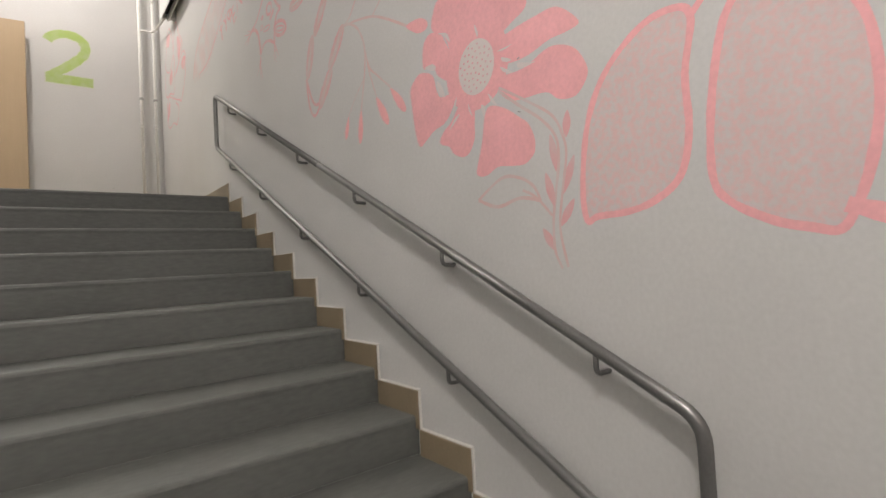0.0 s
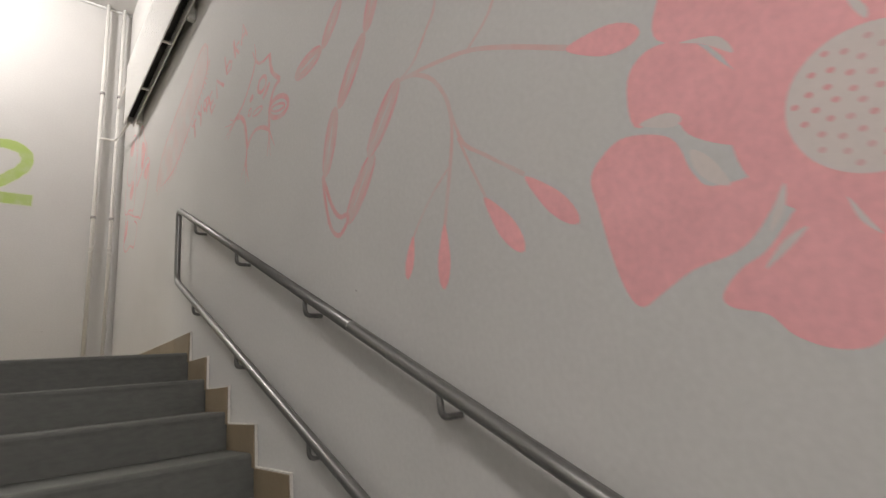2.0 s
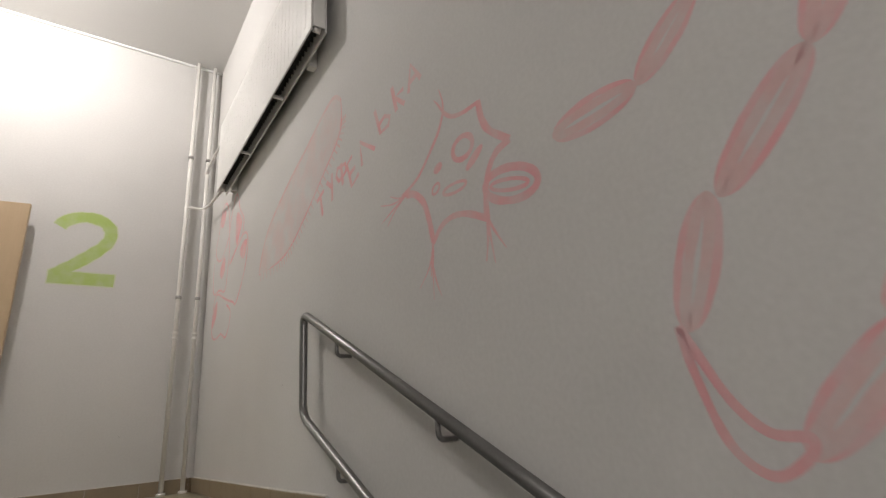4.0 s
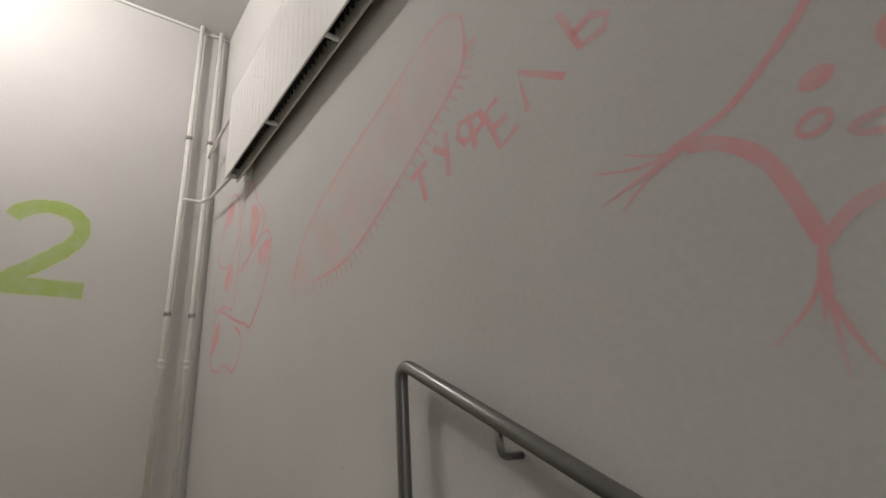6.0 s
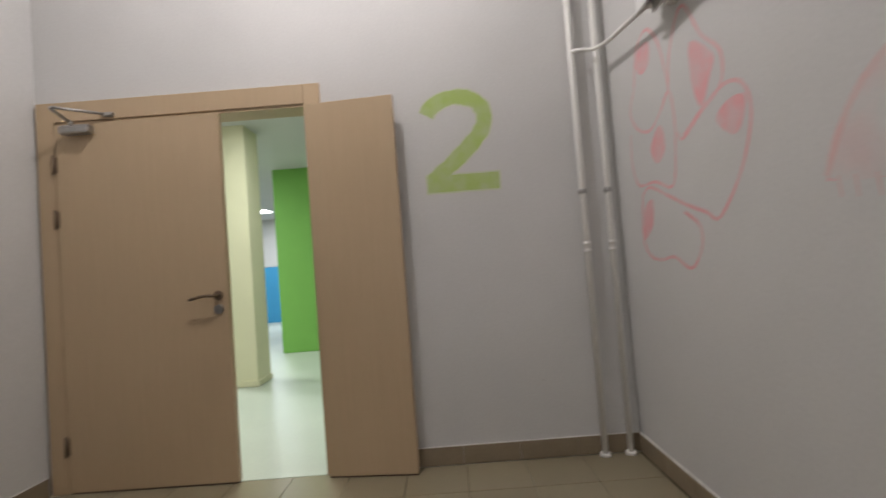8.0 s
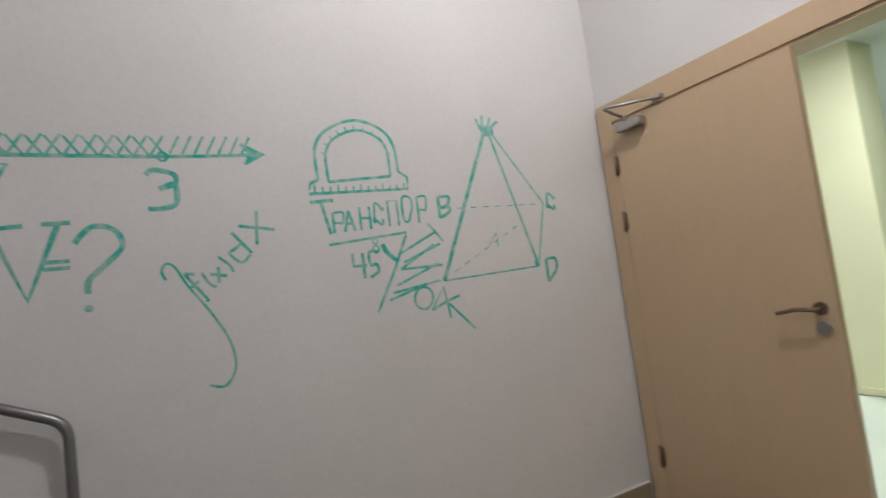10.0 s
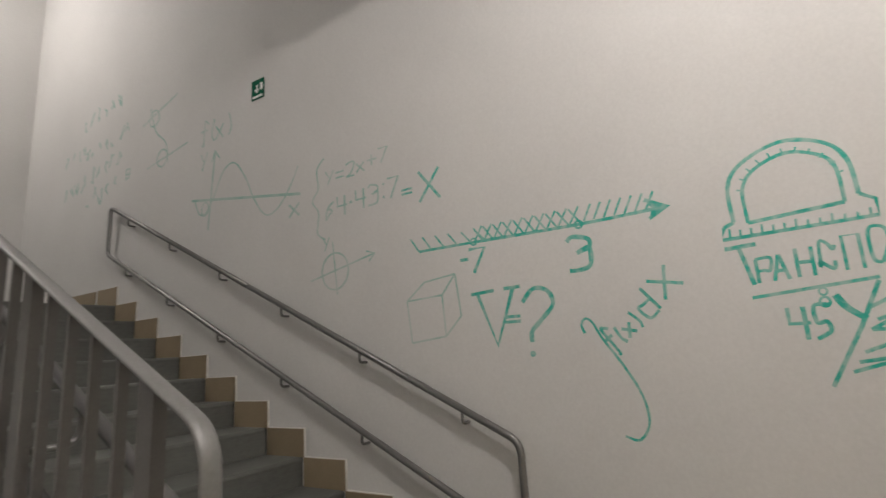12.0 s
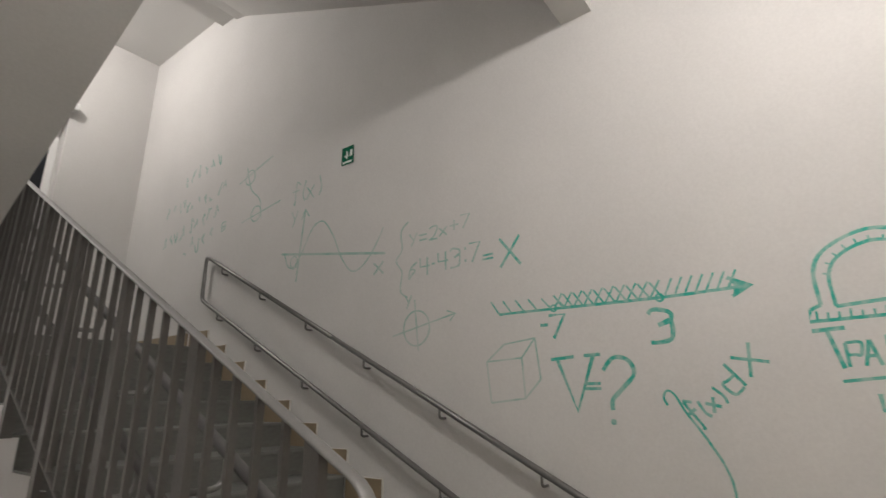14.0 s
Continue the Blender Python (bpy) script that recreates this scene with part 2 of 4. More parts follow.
# skirting of the landing
bm = bmesh.new()
for x0 in np.arange(-1.62, -0.02, P):
    box(bm, max(x0, -1.64) + 0.001, min(x0 + P, -0.002) - 0.001, -0.014, -0.001, 0, 0.098, 0.002)
tagged(part("baseboard_north", bm, M_SKIRT), "brown tiled skirting along the end wall", "baseboard", "", "structure")
bm = bmesh.new()
for k in range(8):
    box(bm, -0.015, -0.001, -0.016 - P * k - P + 0.001, -0.016 - P * k - 0.001, 0, 0.098, 0.002)
tagged(part("baseboard_east", bm, M_SKIRT), "brown tiled skirting beside the stair head", "baseboard", "", "structure")
bm = bmesh.new()
for k in range(8):
    box(bm, XW + 0.001, XW + 0.015, max(-0.03 - P * k - P, -2.38) + 0.001, -0.03 - P * k - 0.001, 0, 0.098, 0.002)
tagged(part("baseboard_west", bm, M_SKIRT), "brown tiled skirting below the teal drawings", "baseboard", "", "structure")


# white filler along the top of the skirting
for nm, b in (("trim_north", (-1.62, -0.02, -0.010, -0.001, 0.0985, 0.103)), ("trim_east", (-0.011, -0.001, -2.55, -0.012, 0.0985, 0.103)), ("trim_west", (XW + 0.001, XW + 0.011, -2.38, -0.035, 0.0985, 0.103))):
    bm = bmesh.new()
    box(bm, *b, 0.0012)
    tagged(part(nm, bm, M_CAULK), "thin white filler bead on top of the skirting", "trim", "", "structure")

# ---- stairs ----
R, T = 0.15, 0.30


def stair(name, x0, x1, y0, way, z0, label):
    """13 risers from z0 up. y0: the first riser; way: +1 climbs towards +y, -1 towards -y."""
    top = thing(name, label, "stairs", "", "structure")
    n = 13
    out = []
    for i in range(n):
        y = y0 + way * T * i
        out += [(y + way * 0.01, z0 + R * i - 0.012), (y + way * 0.01, z0 + R * (i + 1) - 0.012)]
    ye, ze = y0 + way * T * (n - 1), z0 + R * n
    out += [(ye + way * 0.16, ze - 0.012), (ye + way * 0.16, ze - 0.38), (ye, ze - 0.42), (y0 + way * 0.36, z0 - 0.012)]
    bm = bmesh.new()
    prism(bm, out, x0, x1)
    part("stringer", bm, M_WALL, top, "white painted concrete flight and soffit")
    # one covered step: riser, rounded nosing, tread
    bm = bmesh.new()
    prof = [(0.012, -R), (0.0, -R), (-0.001, -0.030), (-0.003, -0.016), (0.0, -0.006), (0.006, -0.001), (0.016, 0.0), (T - 0.001, 0.0), (T - 0.001, -0.011), (0.012, -0.011)]
    prism(bm, [(way * a, b) for a, b in prof], x0 + 0.002, x1 - 0.002)
    me = mesh_of("step", bm, M_STEP)
    bm = bmesh.new()
    prism(bm, [(way * min(a, 0.16), b) for a, b in prof], x0 + 0.002, x1 - 0.002)
    last = mesh_of("step_top", bm, M_STEP)
    for i in range(n):
        piece("step", last if i == n - 1 else me, top, (0, y0 + way * T * i, z0 + R * (i + 1)))
    return top


def stair_skirting(name, wall_x, side, y0, way, z0, rise, label):
    """Stepped skirting tiles on the wall; side: the way into the room."""
    top = thing(name, label, "baseboard", "", "structure")
    bm = bmesh.new()
    a, b = sorted((wall_x + side * 0.001, wall_x + side * 0.016))
    box(bm, a, b, *sorted((0.001 * way, way * (T - 0.001))), -0.150, 0.0, 0.0015)
    me = mesh_of("tile", bm, M_SKIRT)
    bm = bmesh.new()
    a, b = sorted((wall_x + side * 0.001, wall_x + side * 0.011))
    box(bm, a, b, *sorted((-0.004 * way, way * (T - 0.004))), 0.0005, 0.005)
    box(bm, a, b, *sorted((-0.004 * way, 0.0005 * way)), -0.146, 0.0005)
    bead = mesh_of("joint_bead", bm, M_CAULK)
    for i in range(13):
        piece("joint_bead", bead, top, (0, y0 + way * (T * i - 0.022), z0 + R * (i + 1) + rise))
        piece("tile", me, top, (0, y0 + way * (T * i - 0.022), z0 + R * (i + 1) + rise))


stair("stairs_lower", -1.52, 0, -6.13, 1, -1.95, "grey covered stair flight rising to the landing")
stair("stairs_upper", XW, -1.76, -2.40, -1, 0.0, "grey covered stair flight rising beside teal drawings")
stair("stairs_over_east", -1.52, 0, -6.13, 1, 1.95, "next stair flight overhead with white soffit")
stair("stairs_over_west", XW, -1.76, -2.40, -1, 3.9, "stair flight overhead with a white sloping soffit")
stair_skirting("baseboard_stairs_lower", 0, -1, -6.13, 1, -1.95, 0.10, "stepped brown skirting tiles beside the lower flight")
stair_skirting("baseboard_stairs_upper", XW, 1, -2.40, -1, 0.0, 0.148, "stepped brown skirting tiles beside the upper flight")
stair_skirting("baseboard_stairs_over", 0, -1, -6.13, 1, 1.95, 0.10, "stepped brown skirting tiles on the next flight")
bm = bmesh.new()
box(bm, XW + 0.001, XW + 0.015, YS + 0.01, -6.33, 1.95, 2.098, 0.002)
tagged(part("baseboard_half", bm, M_SKIRT), "brown tiled skirting on the half landing", "baseboard", "", "structure")


# ---- wall handrails ----
def handrail(x, wall_x, low, high, brackets, first, gap, label, drop=0.412):
    """A closed loop of two sloping tubes; low and high: (y, z) of the upper tube's ends."""
    top = thing("handrail", label, "handrail", "wall handrails")
    (ya, za), (yb, zb) = low, high
    s = (zb - za) / (yb - ya)
    bm = bmesh.new()
    mid = (x, (ya + yb) / 2, (za + zb) / 2)
    loop = [mid, (x, yb, zb), (x, yb, zb - drop), (x, ya, za - drop), (x, ya, za), mid]
    tube(bm, rounded(loop, 0.055, 6), 0.0165, 14)
    part("rail_tube", bm, M_RAIL, top)
    bm = bmesh.new()
    w = wall_x - x
    tube(bm, rounded([(0, 0, -0.012), (0, 0, -0.064), (w, 0, -0.064)], 0.02, 4), 0.0075, 8)
    me = mesh_of("bracket", bm, M_RAIL)
    for k in range(brackets):
        y = ya + (yb - ya) * (first + k * gap) / abs(yb - ya)
        for d in (0, drop):
            piece("bracket", me, top, (x, y, za + (y - ya) * s - d))
    return top


handrail(-0.056, 0, (-6.075, -0.976), (-2.44, 0.802), 6, 0.262, 0.608, "grey steel double handrail loop on the pink painted wall")
handrail(-0.056, 0, (-6.075, 2.932), (-2.44, 4.682), 6, 0.237, 0.608, "grey steel double handrail loop on the next flight")
handrail(XW + 0.056, XW, (-2.56, 1.028), (-6.065, 2.768), 6, 0.27, 0.59, "grey steel double handrail loop below teal drawings", 0.402)


# ---- balustrade of the upper flight ----
def balustrade():
    top = thing("balustrade", "grey steel balustrade with flat bars beside the stairs", "balustrade")
    x, ya, za, yb = -1.725, -2.46, 1.305, -6.10

    def rz(y):
        return za + (ya - y) * 0.5
    bm = bmesh.new()
    tube(bm, rounded([(x, ya, 0.12), (x, ya, za), (x, yb, rz(yb))], 0.07, 6), 0.023, 8, 0.007)
    part("top_rail", bm, M_TOPRAIL, top, "flat silver grey top rail bent down at its end")
    bm = bmesh.new()
    xi = x - 0.135
    tube(bm, rounded([(xi, yb + 0.1, rz(yb + 0.1) - 0.345), (xi, ya - 0.05, rz(ya - 0.05) - 0.345), (xi, ya - 0.05, rz(ya) - 0.62), (x, ya - 0.05, rz(ya) - 0.65)], 0.05, 5), 0.019, 10)
    part("handrail_tube", bm, M_BALRAIL, top, "round grey handrail tube inside the bars")
    bm = bmesh.new()
    tube(bm, [(xi, yb + 0.1, rz(yb + 0.1) - 0.70), (xi, ya - 0.10, rz(ya - 0.10) - 0.70)], 0.019, 10)
    part("handrail_tube", bm, M_BALRAIL, top, "round grey handrail tube inside the bars")
    bm = bmesh.new()
    prism(bm, [(-0.006, 0.0), (0.006, -0.006), (0.006, -0.972), (-0.006, -0.966)], x - 0.011, x + 0.011)
    thin = mesh_of("baluster", bm, M_BAL)
    bm = bmesh.new()
    prism(bm, [(-0.026, 0.013), (0.026, -0.013), (0.026, -1.20), (-0.026, -1.20)], x - 0.014, x + 0.014)
    box(bm, x - 0.036, x - 0.014, -0.026, 0.026, -1.20, -1.10)
    wide = mesh_of("post", bm, M_BAL)
    bm = bmesh.new()
    tube(bm, [(x, ya - 0.06, rz(ya - 0.06) - 0.972), (x, yb + 0.02, rz(yb + 0.02) - 0.972)], 0.014, 8, 0.006)
    part("bottom_rail", bm, M_BAL, top)
    bm = bmesh.new()
    tube(bm, rounded([(xi, 0, -0.36), (xi, 0, -0.445), (x - 0.012, 0, -0.445)], 0.05, 5), 0.010, 8)
    hook = mesh_of("bracket", bm, M_RAIL)
    k, y = 0, ya - 0.185
    while y > yb:
        z = rz(y) - 0.008
        if k % 5 == 0:
            piece("post", wide, top, (0, y, z))
            piece("bracket", hook, top, (0, y, rz(y)))
            piece("bracket", hook, top, (0, y, rz(y) - 0.355))
        else:
            piece("baluster", thin, top, (0, y, z))
        y -= 0.1145
        k += 1


balustrade()


# ---- double door ----
def double_door():
    fr = thing("door_frame", "light oak laminate door frame with wide casing", "door frame", "", "structure")
    bm = bmesh.new()
    box(bm, -3.262, DX0 + 0.03, -0.022, 0.2, 0, 2.19, 0.004)
    part("jamb", bm, M_WOOD, fr)
    bm = bmesh.new()
    box(bm, DX1 - 0.03, -1.645, -0.022, 0.2, 0, 2.19, 0.004)
    part("jamb", bm, M_WOOD, fr)
    bm = bmesh.new()
    box(bm, DX0 + 0.031, DX1 - 0.031, -0.022, 0.2, 2.075, 2.189, 0.004)
    part("head", bm, M_WOOD, fr)
    bm = bmesh.new()
    box(bm, DX0 + 0.032, DX1 - 0.032, -0.012, 0.09, 2.0605, 2.0735)
    part("stop", bm, M_WOOD, fr)

    def leaf(name, w, m, label):
        t = thing(name, label, "door", "", "structure")
        t.matrix_basis = m
        bm = bmesh.new()
        box(bm, 0, w, -0.042, 0, 0.008, 2.055, 0.003)
        part("panel", bm, M_WOOD, t)
        bm = bmesh.new()
        box(bm, 0.004, w - 0.004, -0.038, -0.004, 0.001, 0.0075)
        part("sweep", bm, M_EDGE, t, "dark bottom sweep")
        return t
    a = leaf("door_1", 0.94, pose(-3.155, 0.015, 0.0, 0, 0, -1.2), "wide light oak laminate door leaf, almost shut")
    # lever handle with rose and lock rose
    hd = thing("door_handle", "", "")
    hd.parent = a
    hd.location = (0.885, -0.042, 1.03)
    for k in ("label", "category"):
        hd.pop(k, None)
    bm = bmesh.new()
    tube(bm, [(0, 0.0, 0), (0, -0.008, 0)], 0.026, 16)
    tube(bm, rounded([(0, -0.006, 0), (0, -0.052, 0), (-0.06, -0.056, 0.004), (-0.14, -0.05, -0.012)], 0.02, 5), 0.0085, 10)
    part("lever", bm, M_DARKSTEEL, hd, "curved dark bronze lever")
    bm = bmesh.new()
    tube(bm, [(0, 0.0, -0.075), (0, -0.008, -0.075)], 0.026, 16)
    box(bm, -0.004, 0.004, -0.0095, -0.008, -0.088, -0.066)
    part("lock_rose", bm, M_STEEL, hd)
    for z in (1.83, 1.52, 0.26):
        bm = bmesh.new()
        tube(bm, [(-0.006, -0.05, z - 0.055), (-0.006, -0.05, z + 0.055)], 0.008, 8)
        box(bm, -0.012, 0.012, -0.046, -0.0425, z - 0.045, z + 0.045)
        part("hinge", bm, M_DARKSTEEL, a)
    c = leaf("door_2", 0.49, pose(-1.712, -0.032, 0.0, 0, 0, -6.5), "narrow light oak laminate door leaf folded open against wall")
    c.location.y = -0.026
    # overhead closer with scissor arm
    cl = thing("door_closer", "grey overhead door closer with folding arm", "door closer")
    bm = bmesh.new()
    box(bm, -3.085, -2.92, -0.095, -0.032, 1.985, 2.035, 0.012)
    part("body", bm, M_STEEL, cl)
    bm = bmesh.new()
    tube(bm, [(-3.03, -0.07, 2.03), (-3.03, -0.07, 2.06)], 0.012, 10)
    tube(bm, rounded([(-3.03, -0.07, 2.055), (-3.065, -0.17, 2.105), (-3.055, -0.17, 2.11), (-2.84, -0.035, 2.095)], 0.01, 3), 0.008, 8)
    box(bm, -2.87, -2.81, -0.05, -0.0225, 2.085, 2.105, 0.003)
    part("arm", bm, M_STEEL, cl)


double_door()


# ---- radiator and heating pipes ----
def radiator():
    t = thing("radiator", "white enamelled panel radiator hung high on the wall", "radiator")
    y0, y1, z0, z1 = -2.68, -0.75, 2.09, 2.67
    bm = bmesh.new()
    box(bm, -0.120, -0.110, y0, y1, z0, z1, 0.005)
    part("front_panel", bm, M_RAD, t)
    bm = bmesh.new()
    y = y0 + 0.5
    rib = bmesh.new()
    box(rib, -0.1209, -0.1202, -0.006, 0.006, z0 + 0.05, z1 - 0.05, 0.0006)
    me = mesh_of("rib", rib, M_RAD)
    bm.free()
    for k in range(30):
        piece("rib", me, t, (0, y0 + 0.08 + k * 0.0605, 0))
    bm = bmesh.new()
    box(bm, -0.052, -0.042, y0, y1, z0, z1, 0.004)
    part("back_panel", bm, M_RAD, t)
    # fins coloured dark to stand for the shade inside the radiator
    bm = bmesh.new()
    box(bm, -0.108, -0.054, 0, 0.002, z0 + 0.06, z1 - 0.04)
    me = mesh_of("fin", bm, M_RADSHADE)
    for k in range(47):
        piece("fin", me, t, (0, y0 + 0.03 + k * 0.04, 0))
    for a, b in ((y0, y0 + 0.006), (y1 - 0.006, y1)):
        bm = bmesh.new()
        box(bm, -0.1095, -0.0525, a, b, z0 + 0.02, z1 - 0.004, 0.002)
        part("side_cover", bm, M_RAD, t)
    bm = bmesh.new()
    box(bm, -0.1095, -0.0525, y0 + 0.008, y1 - 0.008, z1 - 0.012, z1 - 0.004)
    part("top_grille", bm, M_RAD, t)
    for y in (y0 + 0.60, y0 + 1.27):
        bm = bmesh.new()
        box(bm, -0.1095, -0.0525, y - 0.008, y + 0.008, z0 + 0.004, z0 + 0.02, 0.002)
        part("tie_bar", bm, M_RAD, t)
    for y in (y0 + 0.03, y1 - 0.03):
        bm = bmesh.new()
        tube(bm, [(-0.10, y, z0 + 0.025), (-0.065, y, z0 + 0.025)], 0.016, 10)
        part("end_cap", bm, M_PIPE, t)
    for y in (y0 + 0.25, y1 - 0.12):
        bm = bmesh.new()
        box(bm, -0.0415, -0.001, y - 0.02, y + 0.02, z0 - 0.02, z1 - 0.1, 0.002)
        part("wall_bracket", bm, M_PIPE, t)


radiator()


def heating_pipe(x, r, label):
    t = thing("heating_pipe", label, "pipe", "heating pipes")
    bm = bmesh.new()
    tube(bm, [(x, -0.05, 0.0), (x, -0.05, 3.73)], r, 12)
    part("pipe", bm, M_PIPE, t)
    for z in (1.45, 2.72):
        bm = bmesh.new()
        tube(bm, [(x, -0.05, z - 0.012), (x, -0.05, z + 0.012)], r + 0.006, 12)
        tube(bm, [(x, -0.05, z), (x, -0.001, z)], 0.006, 8)
        part("clip", bm, M_STEEL, t, "steel pipe clip")
    bm = bmesh.new()
    tube(bm, [(x, -0.05, 0.0), (x, -0.05, 0.018)], r + 0.014, 14)
    part("floor_collar", bm, M_PIPE, t)
    for z in (1.12, 1.16):
        bm = bmesh.new()
        tube(bm, [(x, -0.05, z - 0.01), (x, -0.05, z + 0.01)], r + 0.0035, 12)
        part("joint", bm, M_PIPE, t)
    return t


p1 = heating_pipe(-0.215, 0.0170, "white enamelled vertical heating pipe with clips")
p2 = heating_pipe(-0.075, 0.0160, "white enamelled vertical heating pipe in the corner")
bm = bmesh.new()
tube(bm, rounded([(-0.215, -0.05, 2.235), (-0.20, -0.085, 2.235), (-0.10, -0.095, 2.225), (-0.085, -0.30, 2.18), (-0.082, -0.77, 2.115)], 0.05, 5), 0.0115, 10)
part("branch", bm, M_PIPE, p1)
bm = bmesh.new()
tube(bm, rounded([(-0.075, -0.05, 2.60), (-0.085, -0.25, 2.60), (-0.082, -0.77, 2.60)], 0.03, 4), 0.0115, 10)
part("branch", bm, M_PIPE, p2)


# ---- windows of the half landings ----
def window(name, z0, z1):
    t = thing(name, "dark night window with white plastic frame", "window", "", "structure")
    y = YS - 0.22
    bm = bmesh.new()
    for b in ((WX0, WX0 + 0.07, z0, z1), (WX1 - 0.07, WX1, z0, z1), (WX0 + 0.07, WX1 - 0.07, z0, z0 + 0.07), (WX0 + 0.07, WX1 - 0.07, z1 - 0.07, z1), (-1.67, -1.60, z0 + 0.07, z1 - 0.07)):
        box(bm, b[0] + 0.001, b[1] - 0.001, y - 0.03, y + 0.04, b[2] + 0.001, b[3] - 0.001, 0.006)
    part("window_frame", bm, M_PVC, t)
    for a, b in ((WX0 + 0.06, -1.66), (-1.61, WX1 - 0.06)):
        bm = bmesh.new()
        box(bm, a, b, y - 0.01, y + 0.012, z0 + 0.06, z1 - 0.06)
        part("pane", bm, M_GLASS, t)
    bm = bmesh.new()
    box(bm, WX0 - 0.04, WX1 + 0.04, YS - 0.17, YS + 0.05, z0 - 0.03, z0 - 0.001, 0.006)
    part("window_sill", bm, M_PVC, t)
    bm = bmesh.new()
    box(bm, WX0 - 0.05, WX1 + 0.05, YS + 0.002, YS + 0.09, z1 - 0.005, z1 + 0.085, 0.01)
    part("blind_box", bm, M_PVC, t, "white roller blind box")


window("window_1", *wins[0])
window("window_2", *wins[1])


# ---- ceiling lights ----
def ceiling_light(x, y, z):
    t = thing("ceiling_light", "round white ceiling light with opal dome, switched on", "ceiling light", "stair lights")
    bm = bmesh.new()
    tube(bm, [(x, y, z), (x, y, z - 0.025)], 0.15, 28)
    part("housing", bm, M_PVC, t)
    bm = bmesh.new()
    bmesh.ops.create_uvsphere(bm, u_segments=24, v_segments=10, radius=0.14)
    bmesh.ops.delete(bm, geom=[v for v in bm.verts if v.co.z > 0.001], context="VERTS")
    for v in bm.verts:
        v.co = (x + v.co.x, y + v.co.y, z - 0.026 + v.co.z * 0.35)
    ob = part("diffuser", bm, M_GLOW, t)
    ob.visible_shadow = False


ceiling_light(-1.60, -1.10, 3.73)
ceiling_light(-1.40, -6.98, 5.68)
ceiling_light(-1.75, -7.05, 1.78)

# ---- corridor behind the door ----
solid("floor_corridor", [(-9, 3, 0, 12, -0.2, -0.004)], M_CORRF, "pale polished corridor floor", "floor")
solid("ceiling_corridor", [(-9, 3, 0.2, 12, 2.8, 3.0)], M_CEIL, "white corridor ceiling", "ceiling")
solid("wall_corridor_near", [(-9, XW - 0.2, 0.05, 0.2, 0, 2.8), (0.2, 3, 0.05, 0.2, 0, 2.8)], M_WALL, "white corridor wall", "wall")
solid("wall_corridor_side", [(-9.2, -9, 0, 12, 0, 2.8), (3, 3.2, 0, 12, 0, 2.8)], M_WALL, "white corridor side wall", "wall")
solid("wall_green", [(-3.55, 3, 4.88, 5.1, 0, 2.8)], M_GREENW, "bright green painted corridor wall", "wall")
solid("wall_corridor_far", [(-9, -3.5, 11.0, 11.2, 1.51, 2.8)], M_WALL, "white upper part of the far wall", "wall")
solid("wall_blue", [(-9, -3.5, 10.98, 11.2, 0, 1.505)], M_BLUEW, "blue painted lower part of the far wall", "wall")
solid("corridor_column", [(-3.45, -3.07, 2.56, 2.95, 0, 2.8)], M_YELLOW, "square pale yellow corridor column", "column")
bm = bmesh.new()
box(bm, -3.465, -3.055, 2.545, 2.965, 0, 0.06, 0.004)
tagged(part("baseboard_column", bm, M_YELLOW), "pale yellow skirting round the column", "baseboard", "", "structure")
# only the panel at y 9.1 is known; the nearer two house added fill
for cx, cy in ((-2.4, 1.5), (-5.36, 9.1), (-5.2, 3.6)):
    t = thing("panel_light", "square white glowing ceiling panel, near two added as fill", "ceiling light", "corridor lights")
    bm = bmesh.new()
    box(bm, cx - 0.3, cx + 0.3, cy - 0.3, cy + 0.3, 2.775, 2.799, 0.004)
    part("frame", bm, M_PVC, t)
    bm = bmesh.new()
    box(bm, cx - 0.28, cx + 0.28, cy - 0.28, cy + 0.28, 2.768, 2.774)
    part("diffuser", bm, M_GLOWC, t)

# ---- exit sign ----
t = thing("exit_sign", "small green emergency exit sign with white figure", "sign")
bm = bmesh.new()
box(bm, XW + 0.001, XW + 0.006, -4.365, -4.24, 3.190, 3.335, 0.001)
part("plate", bm, M_SIGN, t)
bm = bmesh.new()
box(bm, XW + 0.0065, XW + 0.0075, -4.35, -4.255, 3.2, 3.215)
box(bm, XW + 0.0065, XW + 0.0075, -4.275, -4.25, 3.25, 3.30)
box(bm, XW + 0.0065, XW + 0.0075, -4.33, -4.29, 3.25, 3.265)
box(bm, XW + 0.0065, XW + 0.0075, -4.315, -4.30, 3.235, 3.295)
part("print", bm, M_SIGNW, t)


# ---- wall drawings ----
lift = [0.0006]


def on_wall(wall, u, v, e):
    return {"E": (-e, u, v), "W": (XW + e, u, v), "N": (u, -e, v)}[wall]


def smooth(pts, n=6, closed=False):
    """A flowing line through the points."""
    p = [Vector((a, b)) for a, b in pts]
    m = len(p)
    if m < 3:
        return p
    out = []
    for i in range(m if closed else m - 1):
        a = p[(i - 1) % m] if closed or i else p[0]
        b, c = p[i], p[(i + 1) % m]
        d = p[(i + 2) % m] if closed or i + 2 < m else p[-1]
        for k in range(n):
            t = k / n
            out.append(0.5 * (2 * b + (c - a) * t + (2 * a - 5 * b + 4 * c - d) * t * t + (3 * b - a - 3 * c + d) * t ** 3))
    return out if closed else out + [p[-1]]


